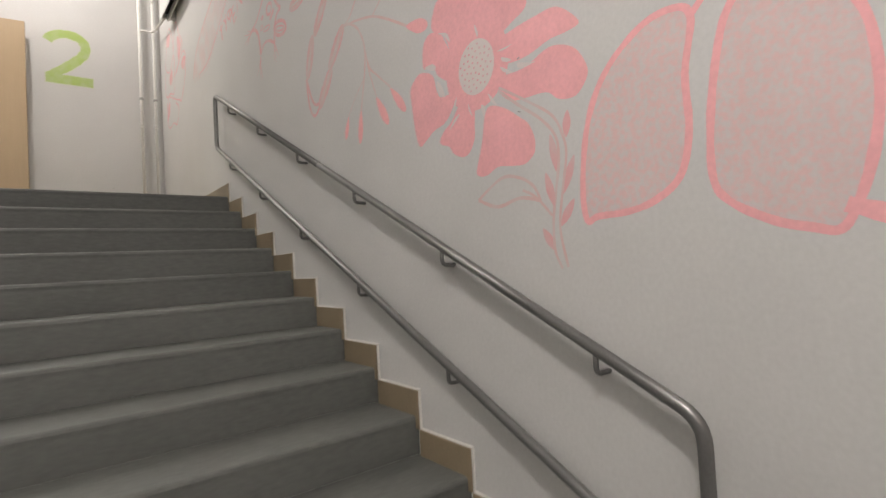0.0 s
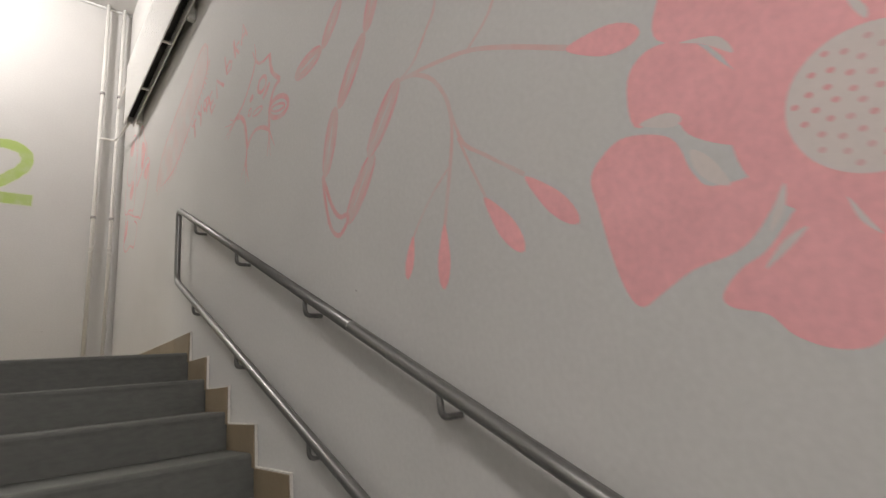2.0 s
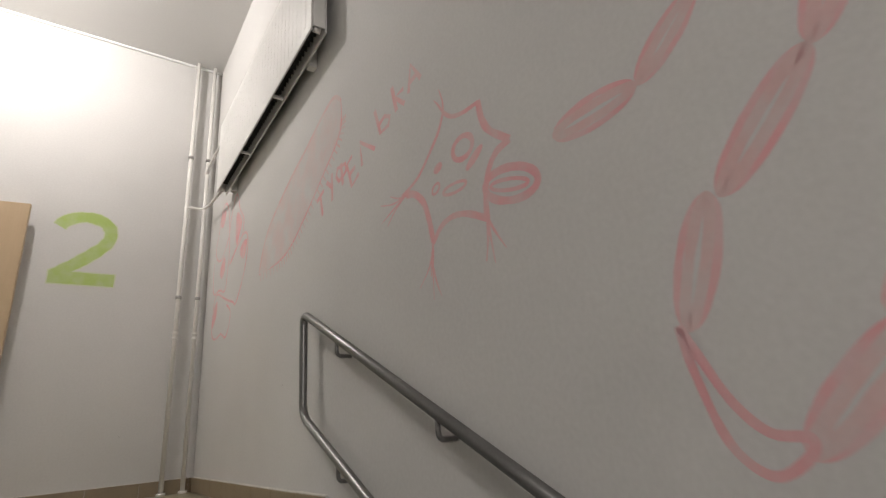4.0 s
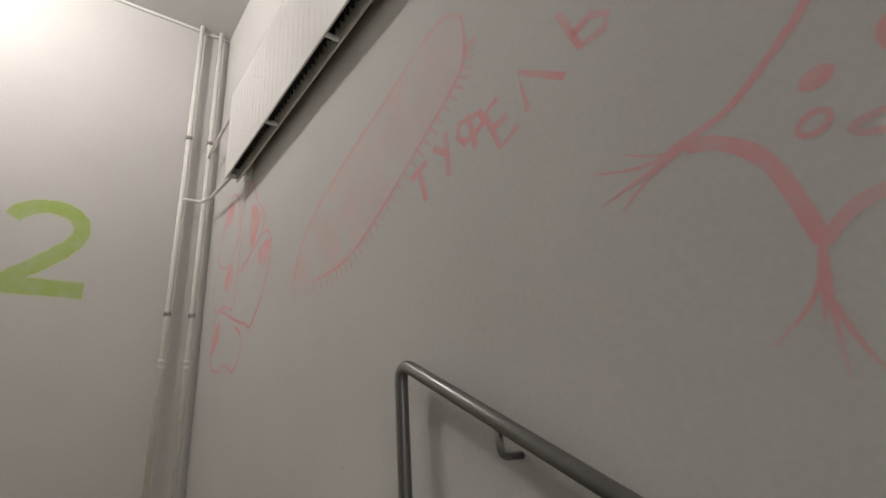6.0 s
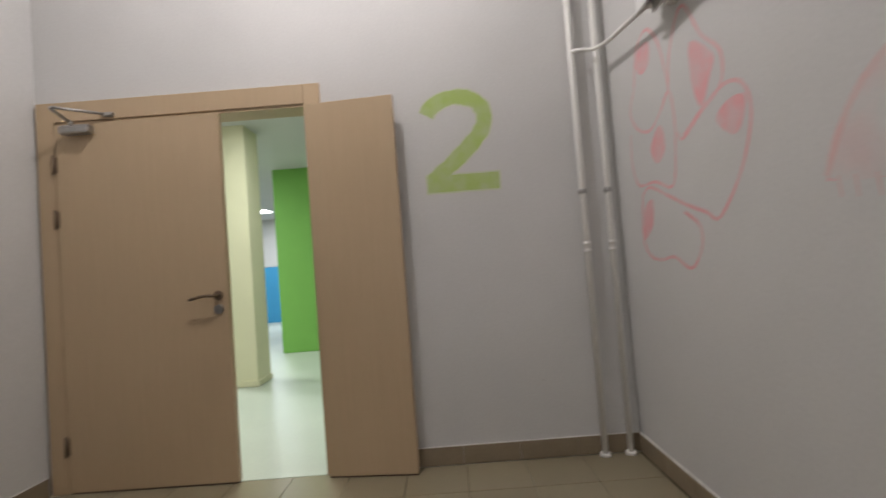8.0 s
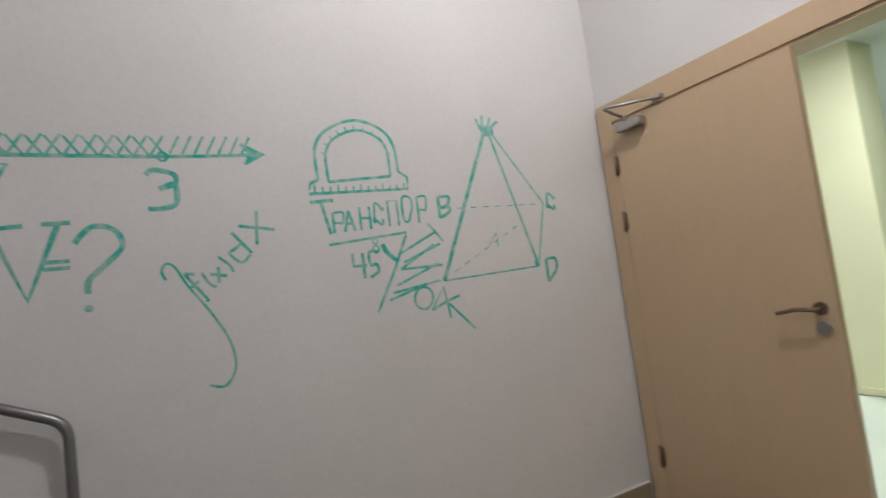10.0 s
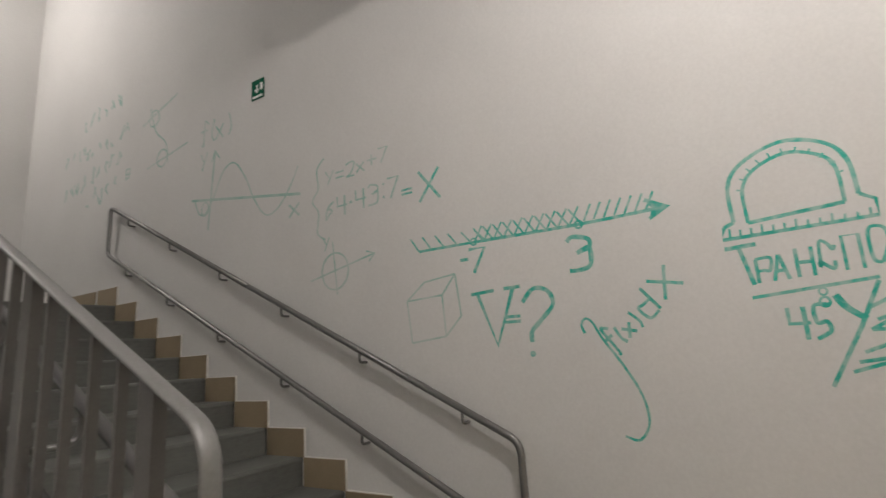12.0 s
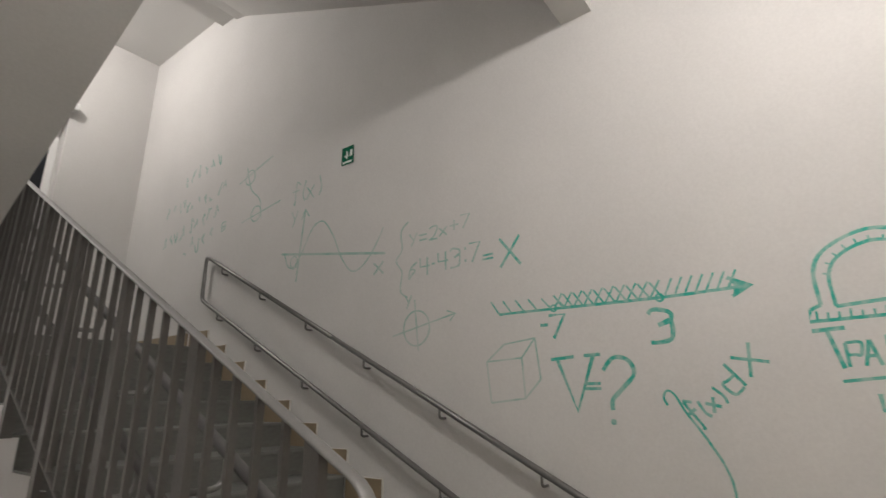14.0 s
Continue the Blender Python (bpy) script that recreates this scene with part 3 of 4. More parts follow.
class Drawing:
    """One drawing on a wall: brush strokes and filled shapes in one thin coat."""

    def __init__(self, wall, material, name, label="", parent=None):
        self.wall, self.material, self.name, self.label, self.bm, self.parent = wall, material, name, label, bmesh.new(), parent

    def point(self, p, e):
        return self.bm.verts.new(on_wall(self.wall, p[0], p[1], e))

    def stroke(self, pts, w, closed=False, curved=True, taper=0.0):
        lift[0] = 0.0006 + (lift[0] - 0.0006 + 0.00002) % 0.0016
        p = smooth(pts, 6, closed) if curved else [Vector(a) for a in pts]
        m = len(p)
        ring = []
        for i in range(m):
            a = p[(i - 1) % m] if closed or i else p[0]
            b = p[(i + 1) % m] if closed or i + 1 < m else p[-1]
            d = (b - a)
            d = d.normalized() if d.length > 1e-9 else Vector((1, 0))
            nrm = Vector((-d.y, d.x))
            ww = w / 2 * (1 - taper * i / max(m - 1, 1)) * (0.9 + 0.2 * noise.noise((p[i].x * 25, p[i].y * 25, 0)))
            if not closed and curved is False and m == 2:
                ww = w / 2 * (1 - taper * i)
            ring.append((self.point(p[i] + nrm * ww, lift[0]), self.point(p[i] - nrm * ww, lift[0])))
        for i in range(m if closed else m - 1):
            (a, b), (c, d) = ring[i], ring[(i + 1) % m]
            self.bm.faces.new((a, b, d, c))
        return self

    def fill(self, pts):
        lift[0] = 0.0006 + (lift[0] - 0.0006 + 0.00002) % 0.0016
        f = self.bm.faces.new([self.point(p, lift[0]) for p in smooth(pts, 5, True)])
        bmesh.ops.triangulate(self.bm, faces=[f])
        return self

    def ring(self, c, ru, rv, w, turn=0.0, filled=False):
        ca, sa = math.cos(radians(turn)), math.sin(radians(turn))
        pts = [(c[0] + ru * math.cos(a) * ca - rv * math.sin(a) * sa, c[1] + ru * math.cos(a) * sa + rv * math.sin(a) * ca) for a in (k * math.pi / 5 for k in range(10))]
        return self.fill(pts) if filled else self.stroke(pts, w, True)

    def link(self, a, b, fat, w):
        """A long loop between two points, like a link of a chain."""
        a, b = Vector(a), Vector(b)
        d = b - a
        return self.ring((a + b) / 2, d.length / 2, fat, w, math.degrees(math.atan2(d.y, d.x)))

    def done(self):
        me = bpy.data.meshes.new(self.name)
        self.bm.to_mesh(me)
        self.bm.free()
        me.materials.append(self.material)
        ob = new(self.name, me)
        ob.parent = self.parent
        tagged(ob, self.label)
        if not self.parent:
            tagged(ob, "", "wall drawing", "wall drawings")
        ob.visible_shadow = False
        return ob


# hand lettering: strokes on a grid of 8 x 8, "~" marks a flowing stroke
GLYPHS = {
    "Т": "0888 4840", "Р": "0008 ~0888744404", "А": "0048 4880 2363", "Н": "0008 8088 0484", "С": "~8776481802036173", "П": "00088880",
    "О": "~40010748878440", "И": "08008880", "У": "08438820", "Ф": "4048 ~4707043446 ~4787844446", "Е": "80000888 0464", "Л": "004880", "Ь": "0800 ~00706404",
    "К": "0008 8804 0480", "V": "084088", "=": "0585 0282", "?": "~0648868844424140", "7": "088820", "3": "~0777744344724130010", "-": "0444",
    "4": "484080", "5": "80", "X": "0088 0880", "x": "0075 0570", "f": "~8768483020 0575", "(": "~4824144", ")": "~4864744", "d": "~7434041060 7870", "B": "0008 ~0888753404 ~0484720000",
    "D": "0008 ~0888840000", "y": "0844 8820", "2": "~0758875200 0080", "+": "0484 4741", "6": "~7746140032534414", ":": "3637 3132",
}
GLYPHS["4"] = "08048464 6860"
GLYPHS["5"] = "~78181454624100"
GLYPHS["("] = "~58240450"[:1] + "58343250"
GLYPHS[")"] = "~38545230"
GLYPHS["?"] = "~06286876434331 3031"
GLYPHS["3"] = "~0728777534 ~3475714000"


def letter(dr, ch, place, w, h, pen, turn=0.0, mirror=1):
    ca, sa = math.cos(radians(turn)), math.sin(radians(turn))
    for s in GLYPHS[ch].split():
        flow = s.startswith("~")
        s = s.lstrip("~")
        pts = []
        for a, b in zip(s[::2], s[1::2]):
            p = (mirror * int(a) / 8 * w, int(b) / 8 * h)
            q = (place[0] + p[0] * ca - p[1] * sa, place[1] + p[0] * sa + p[1] * ca)
            if not pts or pts[-1] != q:
                pts.append(q)
        dr.stroke(pts, pen, curved=flow)


# the floor number
two = thing("floor_number", "large lime green sprayed floor number two", "wall drawing", "wall drawings")
for w, mt in ((0.112, P_LIMEF), (0.094, P_LIME)):
    d = Drawing("N", mt, "coat", "", two)
    d.stroke([(-1.050, 1.955), (-1.02, 2.00), (-0.945, 2.042), (-0.855, 2.052), (-0.765, 2.02), (-0.722, 1.945), (-0.742, 1.853), (-0.837, 1.746), (-0.958, 1.642), (-1.035, 1.580)], w)
    d.stroke([(-1.070 - (w - 0.094) / 2, 1.561), (-0.663 + (w - 0.094) / 2, 1.561)], w, curved=False)
    d.done()

# flower
FY, FZ = -5.372, 0.040


flower = thing("flower_drawing", "large pink painted flower with broad petals on wall", "wall drawing", "wall drawings")


def petal(pts):
    Drawing("E", P_PINK, "petal", "", flower).fill(pts).done()


petal([(-5.034, 0.113), (-5.076, 0.118), (-5.138, 0.087), (-5.157, 0.024), (-5.179, -0.005), (-5.241, -0.010), (-5.268, -0.020), (-5.237, -0.069), (-5.195, -0.104), (-5.129, -0.118), (-5.076, -0.144), (-5.044, -0.158), (-5.024, -0.138), (-5.008, -0.078), (-4.996, 0.015), (-4.992, 0.076)])
petal([(-5.085, 0.130), (-5.089, 0.214), (-5.132, 0.246), (-5.194, 0.224), (-5.226, 0.172), (-5.247, 0.143), (-5.290, 0.114), (-5.298, 0.059), (-5.276, 0.026), (-5.218, 0.042), (-5.165, 0.081), (-5.144, 0.124)])
petal([(-5.148, 0.254), (-5.157, 0.309), (-5.199, 0.349), (-5.310, 0.309), (-5.377, 0.238), (-5.370, 0.164), (-5.348, 0.132), (-5.302, 0.114), (-5.247, 0.141), (-5.218, 0.202)])
petal([(-5.329, -0.040), (-5.285, -0.054), (-5.231, -0.109), (-5.191, -0.130), (-5.162, -0.160), (-5.171, -0.179), (-5.211, -0.194), (-5.235, -0.224), (-5.274, -0.244), (-5.314, -0.241), (-5.345, -0.202), (-5.351, -0.166), (-5.344, -0.125), (-5.360, -0.092)])
petal([(-5.402, -0.135), (-5.428, -0.108), (-5.493, -0.132), (-5.558, -0.180), (-5.588, -0.206), (-5.607, -0.248), (-5.609, -0.284), (-5.598, -0.305), (-5.564, -0.323), (-5.517, -0.320), (-5.452, -0.311), (-5.403, -0.328), (-5.367, -0.328), (-5.348, -0.311), (-5.366, -0.261), (-5.383, -0.212)])
petal([(-5.469, -0.031), (-5.581, -0.035), (-5.681, -0.008), (-5.760, -0.036), (-5.800, -0.093), (-5.802, -0.133), (-5.763, -0.172), (-5.705, -0.165), (-5.662, -0.133), (-5.579, -0.126), (-5.522, -0.117), (-5.476, -0.078)])
petal([(-5.463, 0.081), (-5.539, 0.097), (-5.634, 0.101), (-5.717, 0.094), (-5.787, 0.025), (-5.750, 0.012), (-5.685, 0.013), (-5.608, -0.002), (-5.538, -0.002), (-5.475, 0.016)])
petal([(-5.340, 0.153), (-5.349, 0.235), (-5.346, 0.359), (-5.460, 0.353), (-5.560, 0.252), (-5.608, 0.154), (-5.542, 0.120), (-5.465, 0.099), (-5.402, 0.127)])
d = Drawing("E", P_PINK, "heart", "", flower)
d.ring((FY, FZ), 0.155, 0.145, 0, filled=True)
d.done()
d = Drawing("E", P_DISC, "disc", "pale speckled disc", flower)
d.ring((FY, FZ), 0.088, 0.092, 0, filled=True)
d.done()
for fleck in ([(-5.162, 0.058), (-5.186, 0.036), (-5.204, -0.010), (-5.180, -0.000), (-5.162, 0.028)],
              [(-5.266, -0.031), (-5.258, -0.065), (-5.236, -0.090), (-5.251, -0.052)],
              [(-5.278, -0.093), (-5.252, -0.116), (-5.220, -0.136), (-5.249, -0.104)],
              [(-5.324, -0.069), (-5.338, -0.104), (-5.345, -0.121), (-5.329, -0.100)],
              [(-5.389, -0.093), (-5.405, -0.104), (-5.402, -0.135), (-5.391, -0.122)],
              [(-5.423, -0.064), (-5.447, -0.092), (-5.459, -0.112), (-5.438, -0.098)],
              [(-5.494, 0.029), (-5.532, 0.010), (-5.520, 0.006), (-5.495, 0.017)],
              [(-5.485, 0.001), (-5.515, -0.017), (-5.537, -0.035), (-5.500, -0.020)],
              [(-5.559, -0.011), (-5.607, -0.027), (-5.630, -0.030), (-5.593, -0.034), (-5.562, -0.028)],
              [(-5.181, 0.229), (-5.232, 0.209), (-5.246, 0.173), (-5.212, 0.208)],
              [(-5.093, 0.130), (-5.138, 0.130), (-5.159, 0.112), (-5.141, 0.104)],
              [(-5.378, 0.181), (-5.392, 0.150), (-5.388, 0.136), (-5.379, 0.158)],
              [(-5.475, 0.055), (-5.522, 0.055), (-5.540, 0.054), (-5.505, 0.049)]):
    Drawing("E", P_DISC, "fleck", "pale unpainted streak", flower).fill(fleck).done()
d = Drawing("E", P_PINKS, "stipple", "pink dots", flower)
for k in range(46):
    a, r = k * 2.39996, 0.08 * math.sqrt((k + 0.5) / 46)
    d.ring((FY + r * math.cos(a), FZ + r * math.sin(a)), 0.0045, 0.004, 0, filled=True)
d.done()
stem = thing("stem_drawing", "faint pink stem and leaves below the flower", "wall drawing", "wall drawings")
d = Drawing("E", P_FAINT, "stalk", "", stem)
d.stroke([(-5.471, -0.070), (-5.549, -0.136), (-5.641, -0.209), (-5.687, -0.269), (-5.693, -0.334), (-5.676, -0.426), (-5.662, -0.503), (-5.662, -0.591), (-5.684, -0.642)], 0.010)
d.stroke([(-5.474, -0.062), (-5.602, -0.147), (-5.680, -0.207), (-5.711, -0.268), (-5.720, -0.326), (-5.699, -0.428), (-5.684, -0.529), (-5.704, -0.639)], 0.009)
d.done()
d = Drawing("E", P_FAINT, "leaf_outline", "", stem)
d.stroke([(-5.351, -0.405), (-5.464, -0.350), (-5.543, -0.362), (-5.595, -0.396), (-5.619, -0.441)], 0.011)
d.stroke([(-5.351, -0.405), (-5.441, -0.438), (-5.540, -0.423), (-5.619, -0.441)], 0.013)
d.stroke([(-5.551, -0.401), (-5.602, -0.429), (-5.659, -0.490)], 0.009)
d.done()
for a, b in (((-5.643, -0.363), (-5.669, -0.465)), ((-5.731, -0.203), (-5.721, -0.278)), ((-5.745, -0.331), (-5.699, -0.435)), ((-5.737, -0.451), (-5.686, -0.523)), ((-5.620, -0.523), (-5.662, -0.591)), ((-5.666, -0.255), (-5.686, -0.373))):
    m = ((a[0] + b[0]) / 2, (a[1] + b[1]) / 2)
    dv = Vector((b[0] - a[0], b[1] - a[1])).normalized() * 0.014
    Drawing("E", P_PINKS, "blade", "", stem).fill([a, (m[0] - dv.y, m[1] + dv.x), b, (m[0] + dv.y, m[1] - dv.x)]).done()

# lungs
for nm, out in (("lung_drawing", [(-5.775, -0.515), (-5.767, -0.422), (-5.794, -0.259), (-5.855, -0.142), (-5.956, -0.064), (-6.042, -0.052), (-6.081, -0.088), (-6.060, -0.210), (-6.061, -0.339), (-6.035, -0.438), (-5.970, -0.487), (-5.894, -0.506), (-5.811, -0.508)]),
                ("lung_drawing", [(-6.162, -0.098), (-6.134, -0.173), (-6.110, -0.314), (-6.105, -0.450), (-6.134, -0.509), (-6.216, -0.560), (-6.282, -0.580), (-6.325, -0.587), (-6.352, -0.543), (-6.377, -0.466), (-6.393, -0.370), (-6.393, -0.270), (-6.375, -0.182), (-6.314, -0.079), (-6.220, -0.042)])):
    lung = thing(nm, "pink stippled lung painted on the wall", "wall drawing", "wall drawings")
    d = Drawing("E", P_LUNG, "stipple", "", lung)
    d.fill(out)
    d.done()
    d = Drawing("E", P_PINK, "outline", "", lung)
    d.stroke(out, 0.02, closed=True)
    if out[0][0] > -6:
        d.stroke([(-6.079, -0.087), (-6.105, -0.061), (-6.15, -0.02)], 0.018)
    else:
        d.stroke([(-6.335, -0.542), (-6.39, -0.565), (-6.47, -0.61)], 0.034)
    d.done()

# chain of links with drooping leaves
chain = thing("chain_drawing", "pink painted chain of oval links on the wall", "wall drawing", "wall drawings")
for a, b, fat in (((-4.41, 0.93), (-4.332, 0.793), 0.026), ((-4.319, 0.786), (-4.154, 0.626), 0.030), ((-4.128, 0.629), (-4.048, 0.430), 0.032), ((-4.175, 0.235), (-4.330, 0.387), 0.031), ((-4.309, 0.398), (-4.468, 0.547), 0.031),
                  ((-4.195, 0.998), (-4.066, 0.898), 0.026), ((-4.050, 0.895), (-3.85, 0.90), 0.034)):
    Drawing("E", P_PINKS, "link", "", chain).link(a, b, fat, 0.017).done()
    Drawing("E", P_FAINT, "link_wash", "", chain).link(a, b, fat * 0.45, 0.022).done()
Drawing("E", P_PINKS, "link", "", chain).stroke([(-4.030, 0.431), (-4.042, 0.343), (-4.069, 0.249), (-4.117, 0.207), (-4.165, 0.228), (-4.177, 0.255), (-4.127, 0.264), (-4.085, 0.310), (-4.050, 0.386)], 0.017, closed=True).done()
branch = thing("branch_drawing", "pink painted branch with drooping buds", "wall drawing", "wall drawings")
d = Drawing("E", P_FAINT, "stem", "", branch)
d.stroke([(-4.473, 0.544), (-4.534, 0.529), (-4.603, 0.481), (-4.647, 0.411), (-4.660, 0.352), (-4.654, 0.286), (-4.629, 0.191), (-4.602, 0.098)], 0.013)
d.stroke([(-4.640, 0.234), (-4.575, 0.192), (-4.518, 0.142), (-4.484, 0.104)], 0.007)
d.stroke([(-4.662, 0.359), (-4.691, 0.271), (-4.75, 0.218), (-4.85, 0.135)], 0.010)
d.stroke([(-4.675, 0.291), (-4.707, 0.205), (-4.74, 0.125)], 0.008)
d.stroke([(-4.480, 0.544), (-4.542, 0.564), (-4.603, 0.622), (-4.642, 0.667), (-4.66, 0.78)], 0.010)
d.stroke([(-4.473, 0.544), (-4.591, 0.521), (-4.728, 0.483), (-4.836, 0.43), (-4.99, 0.335)], 0.012)
d.stroke([(-4.736, 0.482), (-4.811, 0.529), (-4.86, 0.60)], 0.009)
d.done()
for a, b, w in (((-4.602, 0.104), (-4.580, -0.045), 0.021), ((-4.484, 0.108), (-4.446, 0.005), 0.016), ((-4.735, 0.125), (-4.825, -0.015), 0.022), ((-4.850, 0.130), (-4.955, 0.005), 0.020), ((-4.985, 0.335), (-5.125, 0.282), 0.026)):
    m = ((a[0] + b[0]) / 2, (a[1] + b[1]) / 2)
    dv = Vector((b[0] - a[0], b[1] - a[1])).normalized()
    k = (b[0] * 0.85 + a[0] * 0.15, b[1] * 0.85 + a[1] * 0.15)
    d = Drawing("E", P_PINK, "bud", "", branch)
    d.fill([a, (m[0] - dv.y * w, m[1] + dv.x * w), (k[0] - dv.y * w * 0.8, k[1] + dv.x * w * 0.8), b, (k[0] + dv.y * w * 0.8, k[1] - dv.x * w * 0.8), (m[0] + dv.y * w, m[1] - dv.x * w)])
    d.done()

# star shaped cell
cell = thing("cell_drawing", "pink painted star shaped cell with organelles", "wall drawing", "wall drawings")
d = Drawing("E", P_PINKS, "outline", "", cell)
for w, line in ((0.026, [(-3.220, 1.027), (-3.268, 1.006), (-3.312, 0.961), (-3.335, 0.895), (-3.349, 0.819)]),
                (0.021, [(-3.349, 0.815), (-3.394, 0.850), (-3.449, 0.859), (-3.516, 0.842), (-3.595, 0.797)]),
                (0.024, [(-3.594, 0.795), (-3.595, 0.833), (-3.605, 0.887), (-3.624, 0.928), (-3.658, 0.958), (-3.710, 0.966)]),
                (0.014, [(-3.190, 1.033), (-3.285, 1.052), (-3.364, 1.103), (-3.420, 1.150), (-3.452, 1.199)]),
                (0.016, [(-3.452, 1.199), (-3.487, 1.165), (-3.538, 1.145), (-3.611, 1.137)]),
                (0.024, [(-3.611, 1.140), (-3.617, 1.081), (-3.643, 1.028), (-3.710, 0.966)])):
    d.stroke(line, w)
d.done()
for line in ([(-3.235, 1.025), (-3.17, 1.035), (-3.114, 1.065)], [(-3.220, 1.027), (-3.133, 1.030), (-3.045, 1.058)], [(-3.210, 1.027), (-3.114, 1.006), (-3.045, 0.99)], [(-3.20, 1.025), (-3.14, 1.00), (-3.086, 0.965)],
             [(-3.349, 0.825), (-3.337, 0.780), (-3.310, 0.740), (-3.260, 0.700)], [(-3.340, 0.790), (-3.332, 0.75), (-3.324, 0.72)], [(-3.345, 0.80), (-3.335, 0.724), (-3.331, 0.65)], [(-3.338, 0.74), (-3.352, 0.69), (-3.37, 0.65)],
             [(-3.594, 0.800), (-3.60, 0.727), (-3.605, 0.675)], [(-3.594, 0.800), (-3.62, 0.749), (-3.65, 0.70)], [(-3.594, 0.795), (-3.586, 0.736), (-3.573, 0.69)], [(-3.452, 1.195), (-3.454, 1.240), (-3.440, 1.29)], [(-3.452, 1.20), (-3.43, 1.24), (-3.41, 1.268)]):
    Drawing("E", P_PINKS, "feeler", "", cell).stroke(line, 0.012, taper=0.75).done()
Drawing("E", P_PINKS, "organelle", "", cell).ring((-3.525, 1.040), 0.045, 0.034, 0.020, 10).done()
Drawing("E", P_PINKS, "organelle", "", cell).ring((-3.570, 0.985), 0.014, 0.044, 0, 62, True).done()
Drawing("E", P_PINKS, "organelle", "", cell).ring((-3.402, 1.035), 0.023, 0.015, 0, -12, True).done()
Drawing("E", P_PINKS, "organelle", "", cell).ring((-3.383, 0.975), 0.020, 0.014, 0.010, -20).done()
Drawing("E", P_PINKS, "organelle", "", cell).ring((-3.472, 0.938), 0.055, 0.014, 0.011, 8).done()
Drawing("E", P_PINKS, "loop", "", cell).link((-3.600, 0.885), (-3.78, 0.82), 0.042, 0.024).done()
Drawing("E", P_PINKS, "loop", "", cell).link((-3.62, 0.875), (-3.75, 0.83), 0.014, 0.012).done()

# slipper animalcule and its name
slip = thing("slipper_drawing", "faint pink slipper shaped creature outlined with cilia", "wall drawing", "wall drawings")
d = Drawing("E", P_FAINT, "outline", "", slip)
sl = [(-1.548, 1.242), (-1.880, 1.210), (-2.090, 1.230), (-2.294, 1.317), (-2.515, 1.431), (-2.688, 1.530), (-2.724, 1.606), (-2.718, 1.714), (-2.650, 1.762), (-2.520, 1.744), (-2.313, 1.678), (-2.033, 1.598), (-1.692, 1.448)]
Drawing("E", P_PINKS, "sole", "", slip).stroke(sl[:8], 0.030).done()
Drawing("E", P_HAZE, "wash", "", slip).fill(sl).done()
d.stroke(sl[7:] + sl[:1], 0.024)
d.done()
lo = smooth(sl[:7], 6)
for k in range(1, len(lo) - 1):
    a, b = lo[k], lo[k + 1] - lo[k - 1]
    n2 = Vector((-b.y, b.x)).normalized() * 0.055
    Drawing("E", P_FAINT, "cilium", "", slip).stroke([tuple(a), tuple(a + n2 + b.normalized() * 0.012)], 0.009, curved=False).done()
Drawing("E", P_PINKS, "nucleus", "", slip).ring((-2.27, 1.557), 0.125, 0.042, 0, -14, True).done()
Drawing("E", P_PINKS, "nucleus", "", slip).ring((-2.295, 1.482), 0.050, 0.026, 0, -30, True).done()
d = Drawing("E", P_FAINT, "inside", "", slip)
d.ring((-2.47, 1.57), 0.055, 0.042, 0.020, -20)
d.ring((-2.03, 1.40), 0.075, 0.050, 0, -15, True)
d.ring((-1.82, 1.32), 0.06, 0.028, 0.014)
d.ring((-1.90, 1.46), 0.028, 0.018, 0, 0, True)
for k in range(8):
    y = -1.70 - k * 0.115
    d.stroke([(y, 1.30 + k * 0.030), (y - 0.05, 1.37 + k * 0.034), (y - 0.09, 1.34 + k * 0.036)], 0.012)
d.done()
word = thing("wall_word", "pink painted Cyrillic word beside the slipper creature", "wall drawing", "wall drawings")
for lines in ([[(-2.450, 1.325), (-2.530, 1.348)], [(-2.490, 1.336), (-2.516, 1.231)]],
              [[(-2.562, 1.372), (-2.614, 1.330)], [(-2.621, 1.390), (-2.622, 1.257)]],
              [[(-2.716, 1.392), (-2.733, 1.285)], [(-2.720, 1.375), (-2.682, 1.385), (-2.668, 1.350), (-2.695, 1.318), (-2.728, 1.325)], [(-2.720, 1.375), (-2.760, 1.372), (-2.768, 1.335), (-2.728, 1.320)]],
              [[(-2.826, 1.372), (-2.774, 1.355), (-2.817, 1.240), (-2.880, 1.266)], [(-2.797, 1.300), (-2.852, 1.310)]],
              [[(-3.020, 1.302), (-2.899, 1.396), (-2.912, 1.284)]],
              [[(-3.030, 1.462), (-3.067, 1.344), (-3.127, 1.343), (-3.140, 1.372), (-3.103, 1.395), (-3.055, 1.382)]],
              [[(-3.165, 1.480), (-3.188, 1.365)], [(-3.242, 1.425), (-3.181, 1.424), (-3.243, 1.362)]],
              [[(-3.272, 1.385), (-3.296, 1.485), (-3.350, 1.395)], [(-3.280, 1.42), (-3.332, 1.425)]]):
    d = Drawing("E", P_PINKS, "letter", "", word)
    for line in lines:
        d.stroke(line, 0.021, curved=False)
    d.done()

